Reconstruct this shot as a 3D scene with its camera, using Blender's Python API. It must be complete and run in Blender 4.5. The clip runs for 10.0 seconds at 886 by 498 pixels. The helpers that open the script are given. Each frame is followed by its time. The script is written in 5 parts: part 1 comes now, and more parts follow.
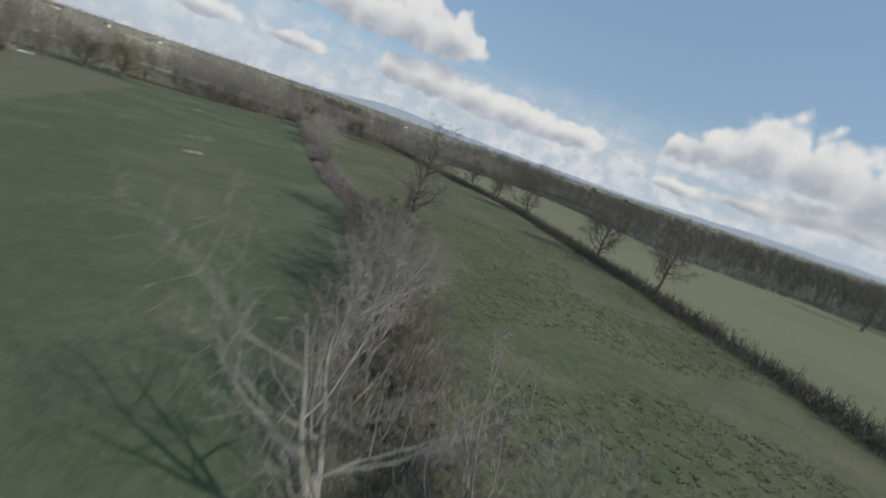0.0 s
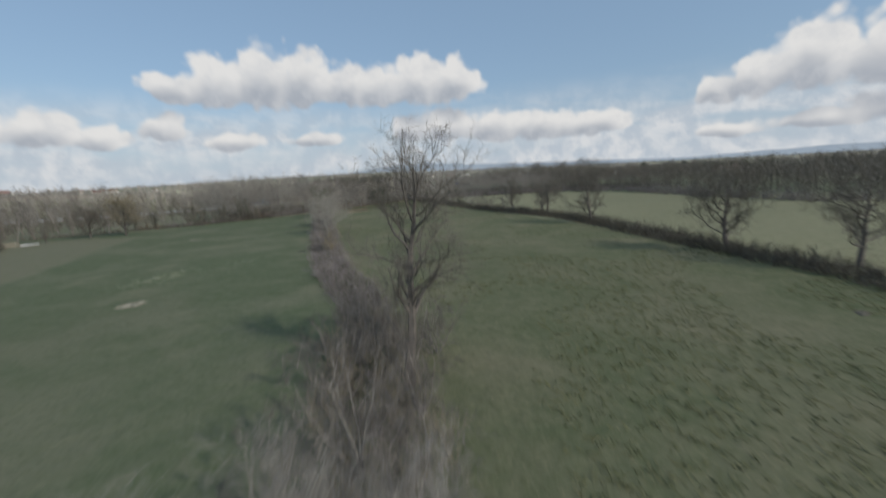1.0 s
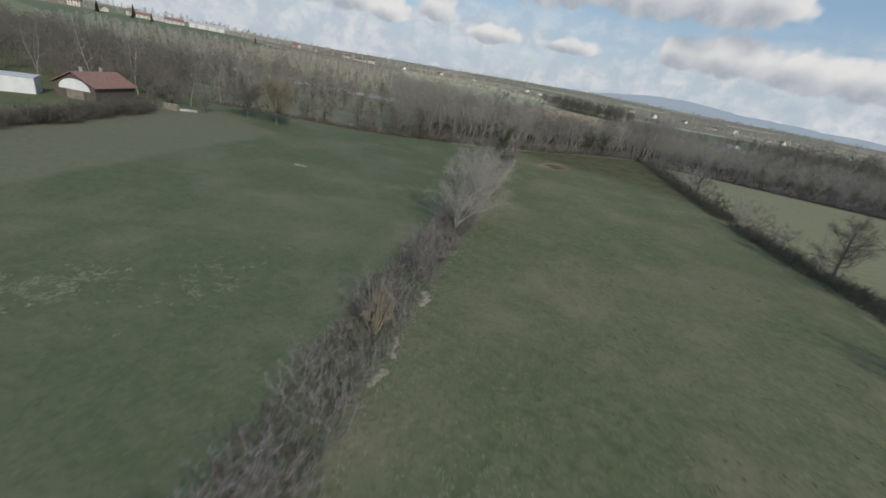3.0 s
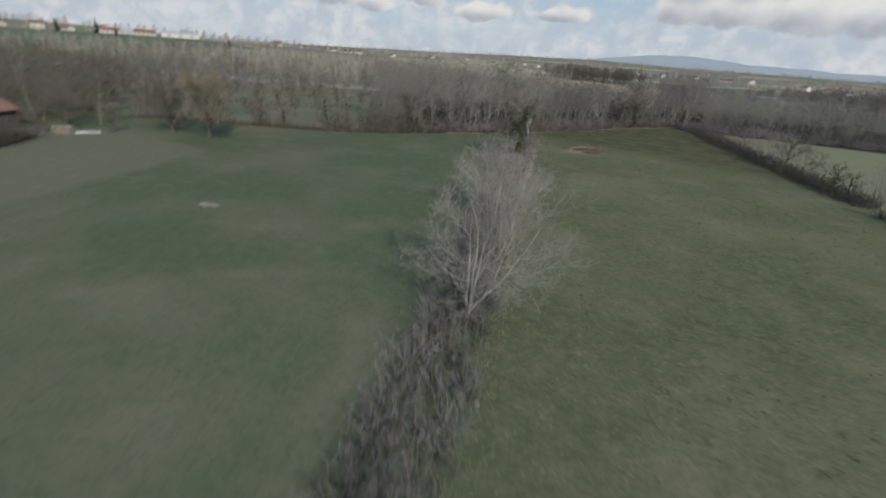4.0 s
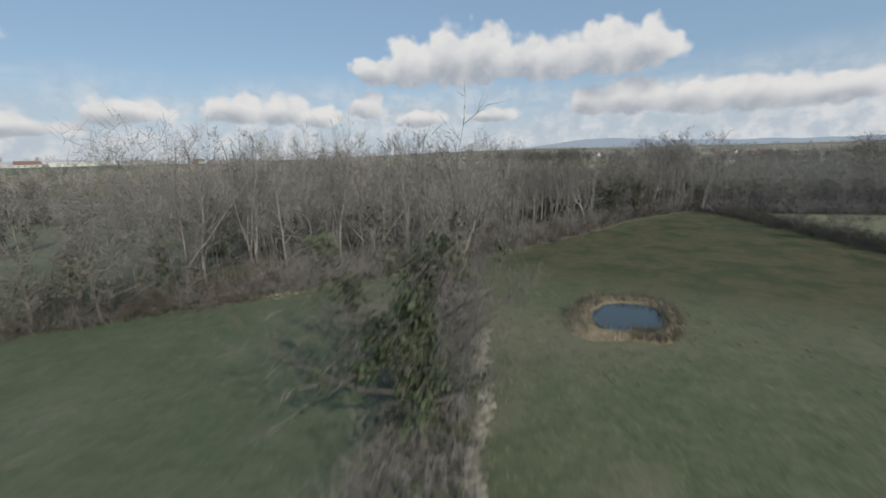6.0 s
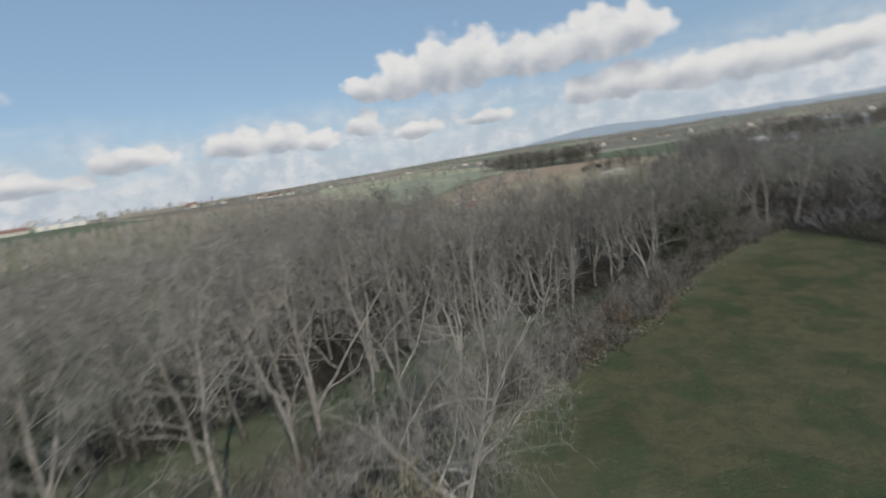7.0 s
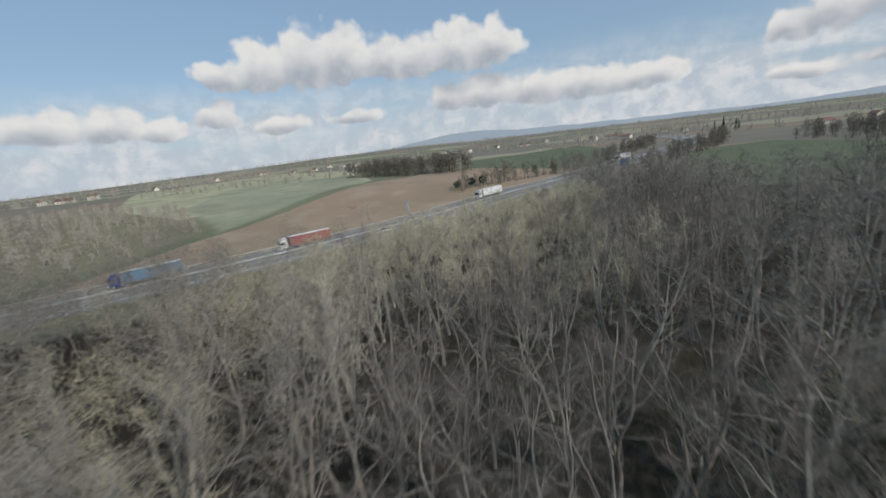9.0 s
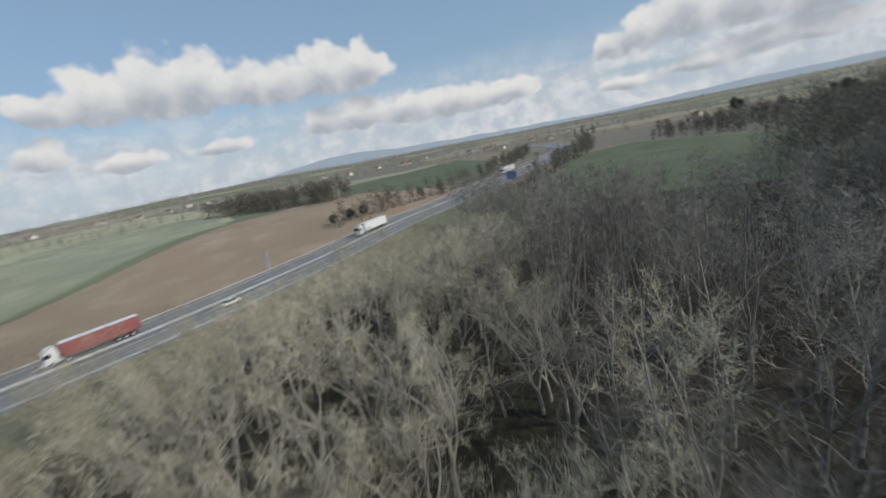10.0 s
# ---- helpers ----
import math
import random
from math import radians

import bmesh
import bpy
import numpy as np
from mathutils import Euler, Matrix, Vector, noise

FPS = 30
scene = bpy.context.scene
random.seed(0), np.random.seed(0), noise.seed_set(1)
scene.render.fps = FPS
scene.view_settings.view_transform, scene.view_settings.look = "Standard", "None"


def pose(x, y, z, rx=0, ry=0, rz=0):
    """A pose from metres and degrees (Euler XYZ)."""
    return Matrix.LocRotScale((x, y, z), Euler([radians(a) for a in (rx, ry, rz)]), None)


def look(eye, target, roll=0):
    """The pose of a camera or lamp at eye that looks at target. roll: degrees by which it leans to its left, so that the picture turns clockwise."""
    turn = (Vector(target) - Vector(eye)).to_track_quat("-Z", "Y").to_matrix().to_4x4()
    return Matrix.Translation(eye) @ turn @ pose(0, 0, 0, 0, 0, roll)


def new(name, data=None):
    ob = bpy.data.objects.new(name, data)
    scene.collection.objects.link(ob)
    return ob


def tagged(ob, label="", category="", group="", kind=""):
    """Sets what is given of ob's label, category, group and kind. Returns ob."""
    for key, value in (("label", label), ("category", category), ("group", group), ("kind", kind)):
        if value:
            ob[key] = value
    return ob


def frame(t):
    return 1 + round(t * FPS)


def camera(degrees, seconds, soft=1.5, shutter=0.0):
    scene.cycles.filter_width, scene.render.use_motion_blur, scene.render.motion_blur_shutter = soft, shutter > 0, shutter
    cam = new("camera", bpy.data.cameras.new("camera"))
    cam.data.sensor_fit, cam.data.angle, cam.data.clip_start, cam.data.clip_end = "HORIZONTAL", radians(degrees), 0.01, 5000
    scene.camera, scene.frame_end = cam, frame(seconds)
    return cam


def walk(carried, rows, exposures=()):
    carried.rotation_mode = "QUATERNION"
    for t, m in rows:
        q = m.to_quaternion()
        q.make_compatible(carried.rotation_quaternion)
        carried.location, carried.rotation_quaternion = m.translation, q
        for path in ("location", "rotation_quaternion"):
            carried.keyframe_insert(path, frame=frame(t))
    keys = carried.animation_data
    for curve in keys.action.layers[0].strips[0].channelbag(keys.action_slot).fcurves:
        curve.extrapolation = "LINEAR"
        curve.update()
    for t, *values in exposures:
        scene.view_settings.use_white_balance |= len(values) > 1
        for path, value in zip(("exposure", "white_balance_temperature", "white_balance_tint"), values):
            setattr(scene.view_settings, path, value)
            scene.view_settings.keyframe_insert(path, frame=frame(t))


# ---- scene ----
cam = camera(94.1, 10.0, soft=1.5, shutter=0.28)
PATH = [
    (0, (0.00, 0.00, 14.40), (2.477, 19.239, 9.530), 18.50),
    (0.5, (2.45, 11.41, 15.08), (5.349, 30.154, 8.744), 3.91),
    (1, (4.43, 24.37, 13.12), (3.761, 44.063, 9.669), -3.19),
    (1.5, (5.29, 38.33, 13.74), (2.657, 57.969, 16.429), -2.48),
    (2, (5.38, 51.75, 18.56), (-0.603, 69.918, 12.703), 0.97),
    (2.5, (3.12, 64.07, 21.06), (-4.336, 80.967, 13.379), 8.99),
    (2.7, (1.53, 69.36, 20.99), (-6.731, 85.993, 13.564), 10.31),
    (3.8, (-13.88, 99.74, 19.01), (-23.093, 115.194, 10.288), 9.16),
    (4, (-17.20, 105.38, 17.86), (-26.262, 121.136, 9.499), 3.99),
    (4.5, (-26.04, 120.65, 14.78), (-33.718, 137.915, 8.214), -10.98),
    (5, (-32.60, 137.68, 13.27), (-38.151, 156.330, 8.667), -22.99),
    (5.5, (-36.36, 155.79, 13.01), (-42.359, 174.026, 7.415), -13.88),
    (5.7, (-37.60, 162.96, 12.82), (-44.477, 181.080, 7.879), -5.04),
    (6.8, (-46.86, 197.57, 18.90), (-57.050, 214.433, 15.463), -3.48),
    (7, (-49.04, 202.68, 19.55), (-57.787, 220.258, 15.722), -9.17),
    (7.5, (-54.74, 213.46, 21.16), (-60.468, 231.860, 15.806), -19.56),
    (8, (-56.46, 228.16, 21.75), (-60.671, 247.011, 16.573), -20.12),
    (8.5, (-56.90, 242.89, 22.03), (-59.908, 261.914, 16.632), -13.03),
    (9, (-56.80, 258.56, 22.83), (-59.815, 277.781, 18.203), -7.16),
    (9.5, (-55.85, 274.25, 23.61), (-57.657, 293.721, 19.406), -4.81),
    (10, (-54.34, 290.07, 23.90), (-52.238, 309.421, 19.327), -11.68),
]
walk(cam, [(t, look(eye, target, roll)) for t, eye, target, roll in PATH])

# ---- world, sun ----
SUN_ELEVATION, SUN_FROM = 34.0, (0.81, -0.59)   # the sun stands behind and to the right of the way ahead


def node(tree, kind, inputs=(), operation="", clamp=False):
    """A shader node with its inputs set: a value, or another node's socket."""
    n = tree.nodes.new(kind)
    if operation:
        n.operation = operation
    if clamp:
        n.use_clamp = True
    for key, value in dict(inputs).items():
        if isinstance(value, bpy.types.NodeSocket):
            tree.links.new(value, n.inputs[key])
        else:
            n.inputs[key].default_value = value
    return n


def maths(tree, operation, a, b=0.0, clamp=False):
    return node(tree, "ShaderNodeMath", {0: a, 1: b}, operation=operation, clamp=clamp).outputs[0]


def smooth(tree, value, low, high):
    """0 under low, 1 over high, with a smooth step between."""
    n = node(tree, "ShaderNodeMapRange", {"Value": value, "From Min": low, "From Max": high})
    n.interpolation_type = "SMOOTHSTEP"
    return n.outputs["Result"]


def blend(tree, factor, a, b, how="MIX"):
    n = tree.nodes.new("ShaderNodeMix")
    n.data_type, n.blend_type = "RGBA", how
    for socket, value in ((n.inputs["Factor"], factor), (n.inputs[6], a), (n.inputs[7], b)):
        if isinstance(value, bpy.types.NodeSocket):
            tree.links.new(value, socket)
        else:
            socket.default_value = value if isinstance(value, float) else (*value, 1.0)
    return n.outputs[2]


def grain(tree, vector, scale, detail=4.0, rough=0.55, distortion=0.0):
    return node(tree, "ShaderNodeTexNoise", {"Vector": vector, "Scale": scale, "Detail": detail, "Roughness": rough, "Distortion": distortion}).outputs["Fac"]


# Clouds by azimuth (to the left of +y) and elevation in degrees: lobes (azimuth, elevation, half width, half height).
CLOUDS = [
    # the long cumulus
    (32.5, 11.2, 3.6, 1.8), (28.0, 12.3, 4.2, 3.1), (23.0, 12.8, 4.4, 3.7), (18.0, 13.0, 4.2, 3.7), (13.0, 12.3, 3.8, 3.1),
    (8.6, 12.0, 4.0, 3.1), (4.0, 12.4, 4.2, 3.4), (-1.0, 12.2, 3.8, 3.0),
    # the flat bank to its right
    (5.0, 6.8, 3.4, 2.1), (0.5, 6.8, 4.6, 2.4), (-6.0, 6.3, 5.5, 2.3), (-12.5, 6.0, 6.0, 2.1), (-18.5, 5.8, 5.0, 1.6),
    # the tall cumulus over the right wood
    (-31.5, 7.8, 2.6, 1.9), (-35.0, 9.0, 3.2, 2.7), (-39.5, 9.9, 4.4, 3.8), (-45.0, 9.2, 4.8, 3.4), (-51.0, 8.6, 5.2, 3.3),
    (-32.5, 3.4, 3.6, 0.9), (-40.0, 3.8, 5.0, 1.1), (-48.0, 4.6, 7.0, 1.6), (-61.0, 9.0, 6.0, 4.0),
    # broken low cloud to the left
    (50.0, 6.7, 4.4, 2.1), (44.5, 6.6, 3.6, 2.0), (40.0, 6.0, 2.6, 1.6), (34.0, 7.3, 3.4, 1.6), (27.0, 5.6, 4.0, 1.2),
    (17.5, 5.6, 4.2, 1.0), (61.0, 6.2, 5.0, 1.6), (70.0, 4.4, 6.0, 1.2), (75.0, 15.0, 6.0, 5.0), (84.0, 12.0, 6.0, 5.0),
]

world = bpy.data.worlds.new("sky")
scene.world = world
world.use_nodes = True
wt = world.node_tree
wt.nodes.clear()
sky = node(wt, "ShaderNodeTexSky")
sky.sky_type, sky.sun_disc = "NISHITA", False
sky.sun_elevation, sky.sun_rotation = radians(SUN_ELEVATION), math.atan2(SUN_FROM[0], SUN_FROM[1])
sky.air_density, sky.dust_density, sky.ozone_density = 1.15, 0.6, 2.2
way = node(wt, "ShaderNodeTexCoord").outputs["Generated"]
split = node(wt, "ShaderNodeSeparateXYZ", {0: way}).outputs
azimuth = maths(wt, "MULTIPLY", maths(wt, "ARCTAN2", maths(wt, "MULTIPLY", split["X"], -1.0), split["Y"]), 57.29578)
elevation = maths(wt, "MULTIPLY", maths(wt, "ARCSINE", split["Z"]), 57.29578)
plain = node(wt, "ShaderNodeCombineXYZ", {0: azimuth, 1: elevation}).outputs[0]
puff = node(wt, "ShaderNodeTexNoise", {"Vector": plain, "Scale": 0.22, "Detail": 2.0, "Roughness": 0.45}).outputs["Color"]
bent = node(wt, "ShaderNodeVectorMath", {0: puff, 1: (0.5, 0.5, 0.5)}, operation="SUBTRACT").outputs[0]
bent = node(wt, "ShaderNodeVectorMath", {0: bent, 1: (2.0, 1.0, 0.0)}, operation="MULTIPLY").outputs[0]
spot = node(wt, "ShaderNodeVectorMath", {0: plain, 1: bent}, operation="ADD").outputs[0]


def billow(scale):
    """Rounded lumps, 0 in the middle of each."""
    n = node(wt, "ShaderNodeTexVoronoi", {"Vector": spot, "Scale": scale, "Randomness": 1.0})
    n.feature = "SMOOTH_F1"
    n.inputs["Smoothness"].default_value = 0.35
    return n.outputs["Distance"]


lumps = maths(wt, "ADD", maths(wt, "MULTIPLY", maths(wt, "SUBTRACT", billow(0.42), 0.45), 0.52), maths(wt, "MULTIPLY", maths(wt, "SUBTRACT", billow(0.95), 0.45), 0.25))
lumps = maths(wt, "ADD", lumps, maths(wt, "MULTIPLY", maths(wt, "SUBTRACT", grain(wt, spot, 1.7, 4.0, 0.55), 0.5), 0.07))
nearest, under = None, None
for az, el, wide, high in CLOUDS:
    # flat below, heaped above
    off = node(wt, "ShaderNodeVectorMath", {0: spot, 1: (az, el - 0.25 * high, 0.0)}, operation="SUBTRACT").outputs[0]
    off = node(wt, "ShaderNodeVectorMath", {0: off, 1: (1 / wide, 1 / (1.3 * high), 0.0)}, operation="MULTIPLY").outputs[0]
    mirrored = node(wt, "ShaderNodeVectorMath", {0: off, 1: (-1.0, -1.75, 0.0)}, operation="MULTIPLY").outputs[0]
    off = node(wt, "ShaderNodeVectorMath", {0: off, 1: mirrored}, operation="MAXIMUM").outputs[0]
    far = node(wt, "ShaderNodeVectorMath", {0: off}, operation="LENGTH").outputs["Value"]
    nearest = far if nearest is None else node(wt, "ShaderNodeMath", {0: nearest, 1: far, 2: 0.3}, operation="SMOOTH_MIN").outputs[0]
    # the same lobe looked at from a little higher up and nearer the sun: what lies over a place shades it
    off = node(wt, "ShaderNodeVectorMath", {0: spot, 1: (az + 1.0, el - 0.85 * high, 0.0)}, operation="SUBTRACT").outputs[0]
    off = node(wt, "ShaderNodeVectorMath", {0: off, 1: (1 / wide, 1 / high, 0.0)}, operation="MULTIPLY").outputs[0]
    low = node(wt, "ShaderNodeVectorMath", {0: off}, operation="LENGTH").outputs["Value"]
    under = low if under is None else node(wt, "ShaderNodeMath", {0: under, 1: low, 2: 0.35}, operation="SMOOTH_MIN").outputs[0]
heaped = maths(wt, "ADD", nearest, lumps)
body = maths(wt, "SUBTRACT", 1.0, smooth(wt, heaped, 0.74, 1.07))
shade = maths(wt, "SUBTRACT", 1.0, smooth(wt, maths(wt, "ADD", under, maths(wt, "MULTIPLY", lumps, -0.5)), 0.25, 1.15))
long_way = node(wt, "ShaderNodeMapping", {"Vector": plain, "Scale": (0.075, 0.26, 1.0)}).outputs[0]
streak = grain(wt, long_way, 1.0, 5.0, 0.55, 0.5)
low_band = maths(wt, "SUBTRACT", 1.0, smooth(wt, elevation, 4.5, 12.0))
haze = maths(wt, "SUBTRACT", 1.0, smooth(wt, elevation, 0.0, 11.0))
veil = maths(wt, "MULTIPLY", smooth(wt, maths(wt, "SUBTRACT", streak, maths(wt, "MULTIPLY", lumps, 0.22)), 0.26, 0.64), low_band)
veil = maths(wt, "MULTIPLY", veil, 0.98)
tone = grain(wt, spot, 0.40, 5.0, 0.6)
blue = blend(wt, 1.0, sky.outputs["Color"], (0.105, 0.105, 0.105), "MULTIPLY")
blue = blend(wt, 0.55, blue, (0.280, 0.415, 0.580))
blue = blend(wt, maths(wt, "MULTIPLY", haze, 0.8), blue, (0.45, 0.52, 0.61))
blue = blend(wt, veil, blue, blend(wt, smooth(wt, tone, 0.38, 0.62), (0.48, 0.535, 0.60), (0.67, 0.685, 0.705)))
white = blend(wt, shade, (0.76, 0.75, 0.735), (0.38, 0.41, 0.46))
white = blend(wt, maths(wt, "MULTIPLY", smooth(wt, tone, 0.40, 0.75), 0.6), white, (0.58, 0.595, 0.62))
final = blend(wt, maths(wt, "MULTIPLY", body, 0.96), blue, white)
ground_glow = smooth(wt, elevation, -2.0, -0.5)
final = blend(wt, ground_glow, (0.10, 0.10, 0.09), final)
background = node(wt, "ShaderNodeBackground", {"Color": final, "Strength": 1.0})
wt.links.new(background.outputs[0], node(wt, "ShaderNodeOutputWorld").inputs["Surface"])

sun = new("sun", bpy.data.lights.new("sun", "SUN"))
sun.data.energy, sun.data.angle, sun.data.color = 2.8, radians(0.7), (1.0, 0.94, 0.86)
flat = math.hypot(*SUN_FROM)
sun.matrix_world = look((SUN_FROM[0] / flat * math.cos(radians(SUN_ELEVATION)) * 300, SUN_FROM[1] / flat * math.cos(radians(SUN_ELEVATION)) * 300,
                         math.sin(radians(SUN_ELEVATION)) * 300), (0, 0, 0))
scene.view_settings.exposure = 0.0


# ---- the lie of the land ----
def step(v, low, high):
    k = min(1.0, max(0.0, (v - low) / (high - low)))
    return k * k * (3 - 2 * k)


ROAD_AT, ROAD_ALONG = (-100.0, 392.5), (0.70, 0.714)


def from_road(x, y):
    """Metres from the motorway's middle line, over zero on the near side."""
    return (x - ROAD_AT[0]) * ROAD_ALONG[1] - (y - ROAD_AT[1]) * ROAD_ALONG[0]


def land(x, y):
    """The ground's height."""
    u = from_road(x, y)
    dip = -1.6 * (1 - step(u, 45, 205)) if u > 0 else -1.6 + 6.0 * step(-u, 18, 170)
    dip *= 1 - 0.75 * step(x, -70, 60)
    dip += 3.5 * step(x, -40, 40) * step(y, 330, 430)
    away = math.hypot(x + 40, y - 190)
    hill = 13.0 * step(-x, 190, 560) * (1 - 0.6 * step(y, 420, 800)) + 11.0 * step(-x, 640, 1100) * (1 - step(y, 500, 900))
    far = 4.0 * step(-u, 180, 480) + 27.0 * step(away, 600, 3800)
    hump = 4.5 * (1 - step(math.hypot((x + 112) * 0.8, y - 512), 10, 105))
    roll = (noise.noise((x / 90, y / 90, 1.3)) * 0.35 + noise.noise((x / 400, y / 400, 4.1)) * 3.0 * step(away, 280, 900))
    az = math.degrees(math.atan2(-(x + 40), y - 190))
    rise = 30.0 * step(away, 700, 2300) * math.exp(-((az - 14) / 30) ** 2)
    return dip + hill + far + hump + rise + roll


def spaced(n, reach, knee):
    """Grid lines that lie close in the middle and far apart outside."""
    top = math.asinh(reach / knee)
    return [knee * math.sinh(top * (2 * i / (n - 1) - 1)) for i in range(n)]


# ---- materials ----
def material(name, rough=0.9, specular=0.2):
    m = bpy.data.materials.new(name)
    m.use_nodes = True
    t = m.node_tree
    shader = t.nodes["Principled BSDF"]
    shader.inputs["Roughness"].default_value = rough
    shader.inputs["Specular IOR Level"].default_value = specular
    return m, t, shader


def relief(t, shader, height, strength, distance):
    bump = node(t, "ShaderNodeBump", {"Height": height, "Strength": strength, "Distance": distance})
    t.links.new(bump.outputs[0], shader.inputs["Normal"])


def simple(name, colour, other=None, scale=3.0, rough=0.8, metal=0.0, vary=0.25, bump=0.15, specular=0.3):
    """A surface with grain at two scales between two colours, and a tint of its own for each object."""
    m, t, shader = material(name, rough, specular)
    place = node(t, "ShaderNodeTexCoord").outputs["Object"]
    other = other or tuple(c * 0.6 for c in colour)
    fine = grain(t, place, scale, 5.0, 0.65)
    wide = grain(t, place, scale * 0.13, 3.0, 0.5)
    mix = blend(t, smooth(t, fine, 0.3, 0.7), colour, other)
    mix = blend(t, maths(t, "MULTIPLY", smooth(t, wide, 0.4, 0.7), 0.5), mix, tuple(c * 0.75 for c in colour))
    chance = node(t, "ShaderNodeObjectInfo").outputs["Random"]
    light = node(t, "ShaderNodeMapRange", {"Value": chance, "To Min": 1 - vary, "To Max": 1 + vary}).outputs["Result"]
    tint = node(t, "ShaderNodeCombineXYZ", {0: light, 1: light, 2: light}).outputs[0]
    t.links.new(blend(t, 1.0, mix, tint, "MULTIPLY"), shader.inputs["Base Color"])
    shader.inputs["Metallic"].default_value = metal
    if bump:
        relief(t, shader, fine, bump, 0.05)
    return m


BARK = simple("grey_bark", (0.33, 0.30, 0.262), (0.165, 0.15, 0.13), 2.2, vary=0.22)
PALE_BARK = simple("pale_bark", (0.415, 0.395, 0.345), (0.22, 0.20, 0.17), 2.0, vary=0.18)
OAK_BARK = simple("oak_bark", (0.16, 0.14, 0.12), (0.09, 0.08, 0.07), 2.5, vary=0.15)
TWIGS = simple("grey_twigs", (0.325, 0.302, 0.260), (0.208, 0.194, 0.166), 0.9, vary=0.2, bump=0)
WOOD_TWIGS = simple("brown_twigs", (0.176, 0.160, 0.139), (0.104, 0.094, 0.082), 0.9, vary=0.25, bump=0)
LICHEN_TWIGS = simple("lichen_twigs", (0.53, 0.485, 0.36), (0.42, 0.385, 0.275), 0.9, vary=0.2, bump=0)
DARK_TWIGS = simple("dark_twigs", (0.200, 0.180, 0.145), (0.118, 0.108, 0.088), 0.9, vary=0.2, bump=0)
BRAMBLE = simple("bramble_stems", (0.285, 0.255, 0.240), (0.165, 0.145, 0.135), 0.8, vary=0.25, bump=0)
# dark hedge stems; in hedge heart and wood floor the dark paints shade
DARK_AND_SHADE_BRAMBLE = simple("dark_and_shade_stems", (0.13, 0.115, 0.09), (0.065, 0.06, 0.045), 0.8, vary=0.25, bump=0)
# far twigs with distance haze put into a paler base colour
HAZED_TWIGS = simple("haze_paled_twigs", (0.46, 0.42, 0.36), (0.33, 0.30, 0.255), 0.02, vary=0.0, bump=0)
STRAW = simple("dry_grass", (0.37, 0.33, 0.235), (0.22, 0.20, 0.13), 1.2, vary=0.2, bump=0)
BANK = simple("bank_turf", (0.31, 0.28, 0.215), (0.13, 0.125, 0.08), 2.2, vary=0.1, bump=0)
WITHERED = simple("withered_grass", (0.215, 0.235, 0.165), (0.150, 0.175, 0.110), 0.5, vary=0.15, bump=0)
TUSSOCK = simple("rough_grass", (0.155, 0.155, 0.078), (0.110, 0.122, 0.058), 0.4, vary=0.2, bump=0)
IVY = simple("ivy_leaves", (0.075, 0.092, 0.045), (0.040, 0.052, 0.026), 1.5, rough=0.55, vary=0.25, bump=0)
NEEDLES = simple("fir_needles", (0.035, 0.055, 0.035), (0.02, 0.032, 0.02), 1.0, vary=0.2, bump=0)
OCHRE_TWIGS = simple("ochre_twigs", (0.285, 0.245, 0.165), (0.19, 0.163, 0.112), 0.9, vary=0.1, bump=0)
BRACKEN = simple("dead_bracken", (0.20, 0.135, 0.085), (0.12, 0.085, 0.06), 1.0, vary=0.25, bump=0)
EARTH = simple("bank_earth", (0.33, 0.26, 0.16), (0.19, 0.15, 0.09), 1.5, bump=0.5)
RENDERED_WALL = simple("rendered_wall", (0.72, 0.68, 0.60), (0.60, 0.56, 0.48), 0.8, vary=0.12)
RED_TILES = simple("red_tiles", (0.26, 0.15, 0.12), (0.18, 0.105, 0.085), 1.5, vary=0.2)
BROWN_TILES = simple("brown_tiles", (0.26, 0.17, 0.12), (0.17, 0.11, 0.085), 1.5, vary=0.2)
GREY_SHEET = simple("grey_sheet_roof", (0.52, 0.53, 0.53), (0.42, 0.43, 0.43), 0.4, rough=0.5, vary=0.1)
DARK_GLASS = simple("dark_glass", (0.03, 0.035, 0.04), (0.02, 0.022, 0.025), 0.5, rough=0.12, vary=0.1, bump=0, specular=0.5)
WHITE_PAINT = simple("white_paint", (0.78, 0.78, 0.76), (0.68, 0.68, 0.66), 0.6, rough=0.35, vary=0.05, bump=0, specular=0.5)
RED_CURTAIN = simple("red_tarpaulin", (0.31, 0.115, 0.105), (0.26, 0.09, 0.085), 0.5, rough=0.5, vary=0.05, bump=0)
BLUE_CURTAIN = simple("blue_tarpaulin", (0.13, 0.27, 0.42), (0.10, 0.22, 0.36), 0.5, rough=0.5, vary=0.05, bump=0)
BLUE_PAINT = simple("blue_cab_paint", (0.03, 0.06, 0.28), (0.025, 0.05, 0.22), 0.5, rough=0.3, vary=0.05, bump=0, specular=0.5)
SIGN_BLUE = simple("sign_blue", (0.015, 0.16, 0.55), (0.012, 0.14, 0.48), 0.5, rough=0.4, vary=0.05, bump=0)
RUBBER = simple("tyre_rubber", (0.025, 0.025, 0.026), (0.018, 0.018, 0.018), 2.0, vary=0.1, bump=0)
STEEL = simple("galvanised_steel", (0.55, 0.56, 0.57), (0.42, 0.43, 0.44), 0.7, rough=0.45, metal=0.35, vary=0.08, bump=0)
LINE_PAINT = simple("road_line_paint", (0.74, 0.74, 0.72), (0.55, 0.55, 0.53), 0.6, vary=0.05, bump=0)
TARMAC = simple("tarmac", (0.250, 0.243, 0.230), (0.195, 0.190, 0.180), 0.5, vary=0.0, bump=0.2)
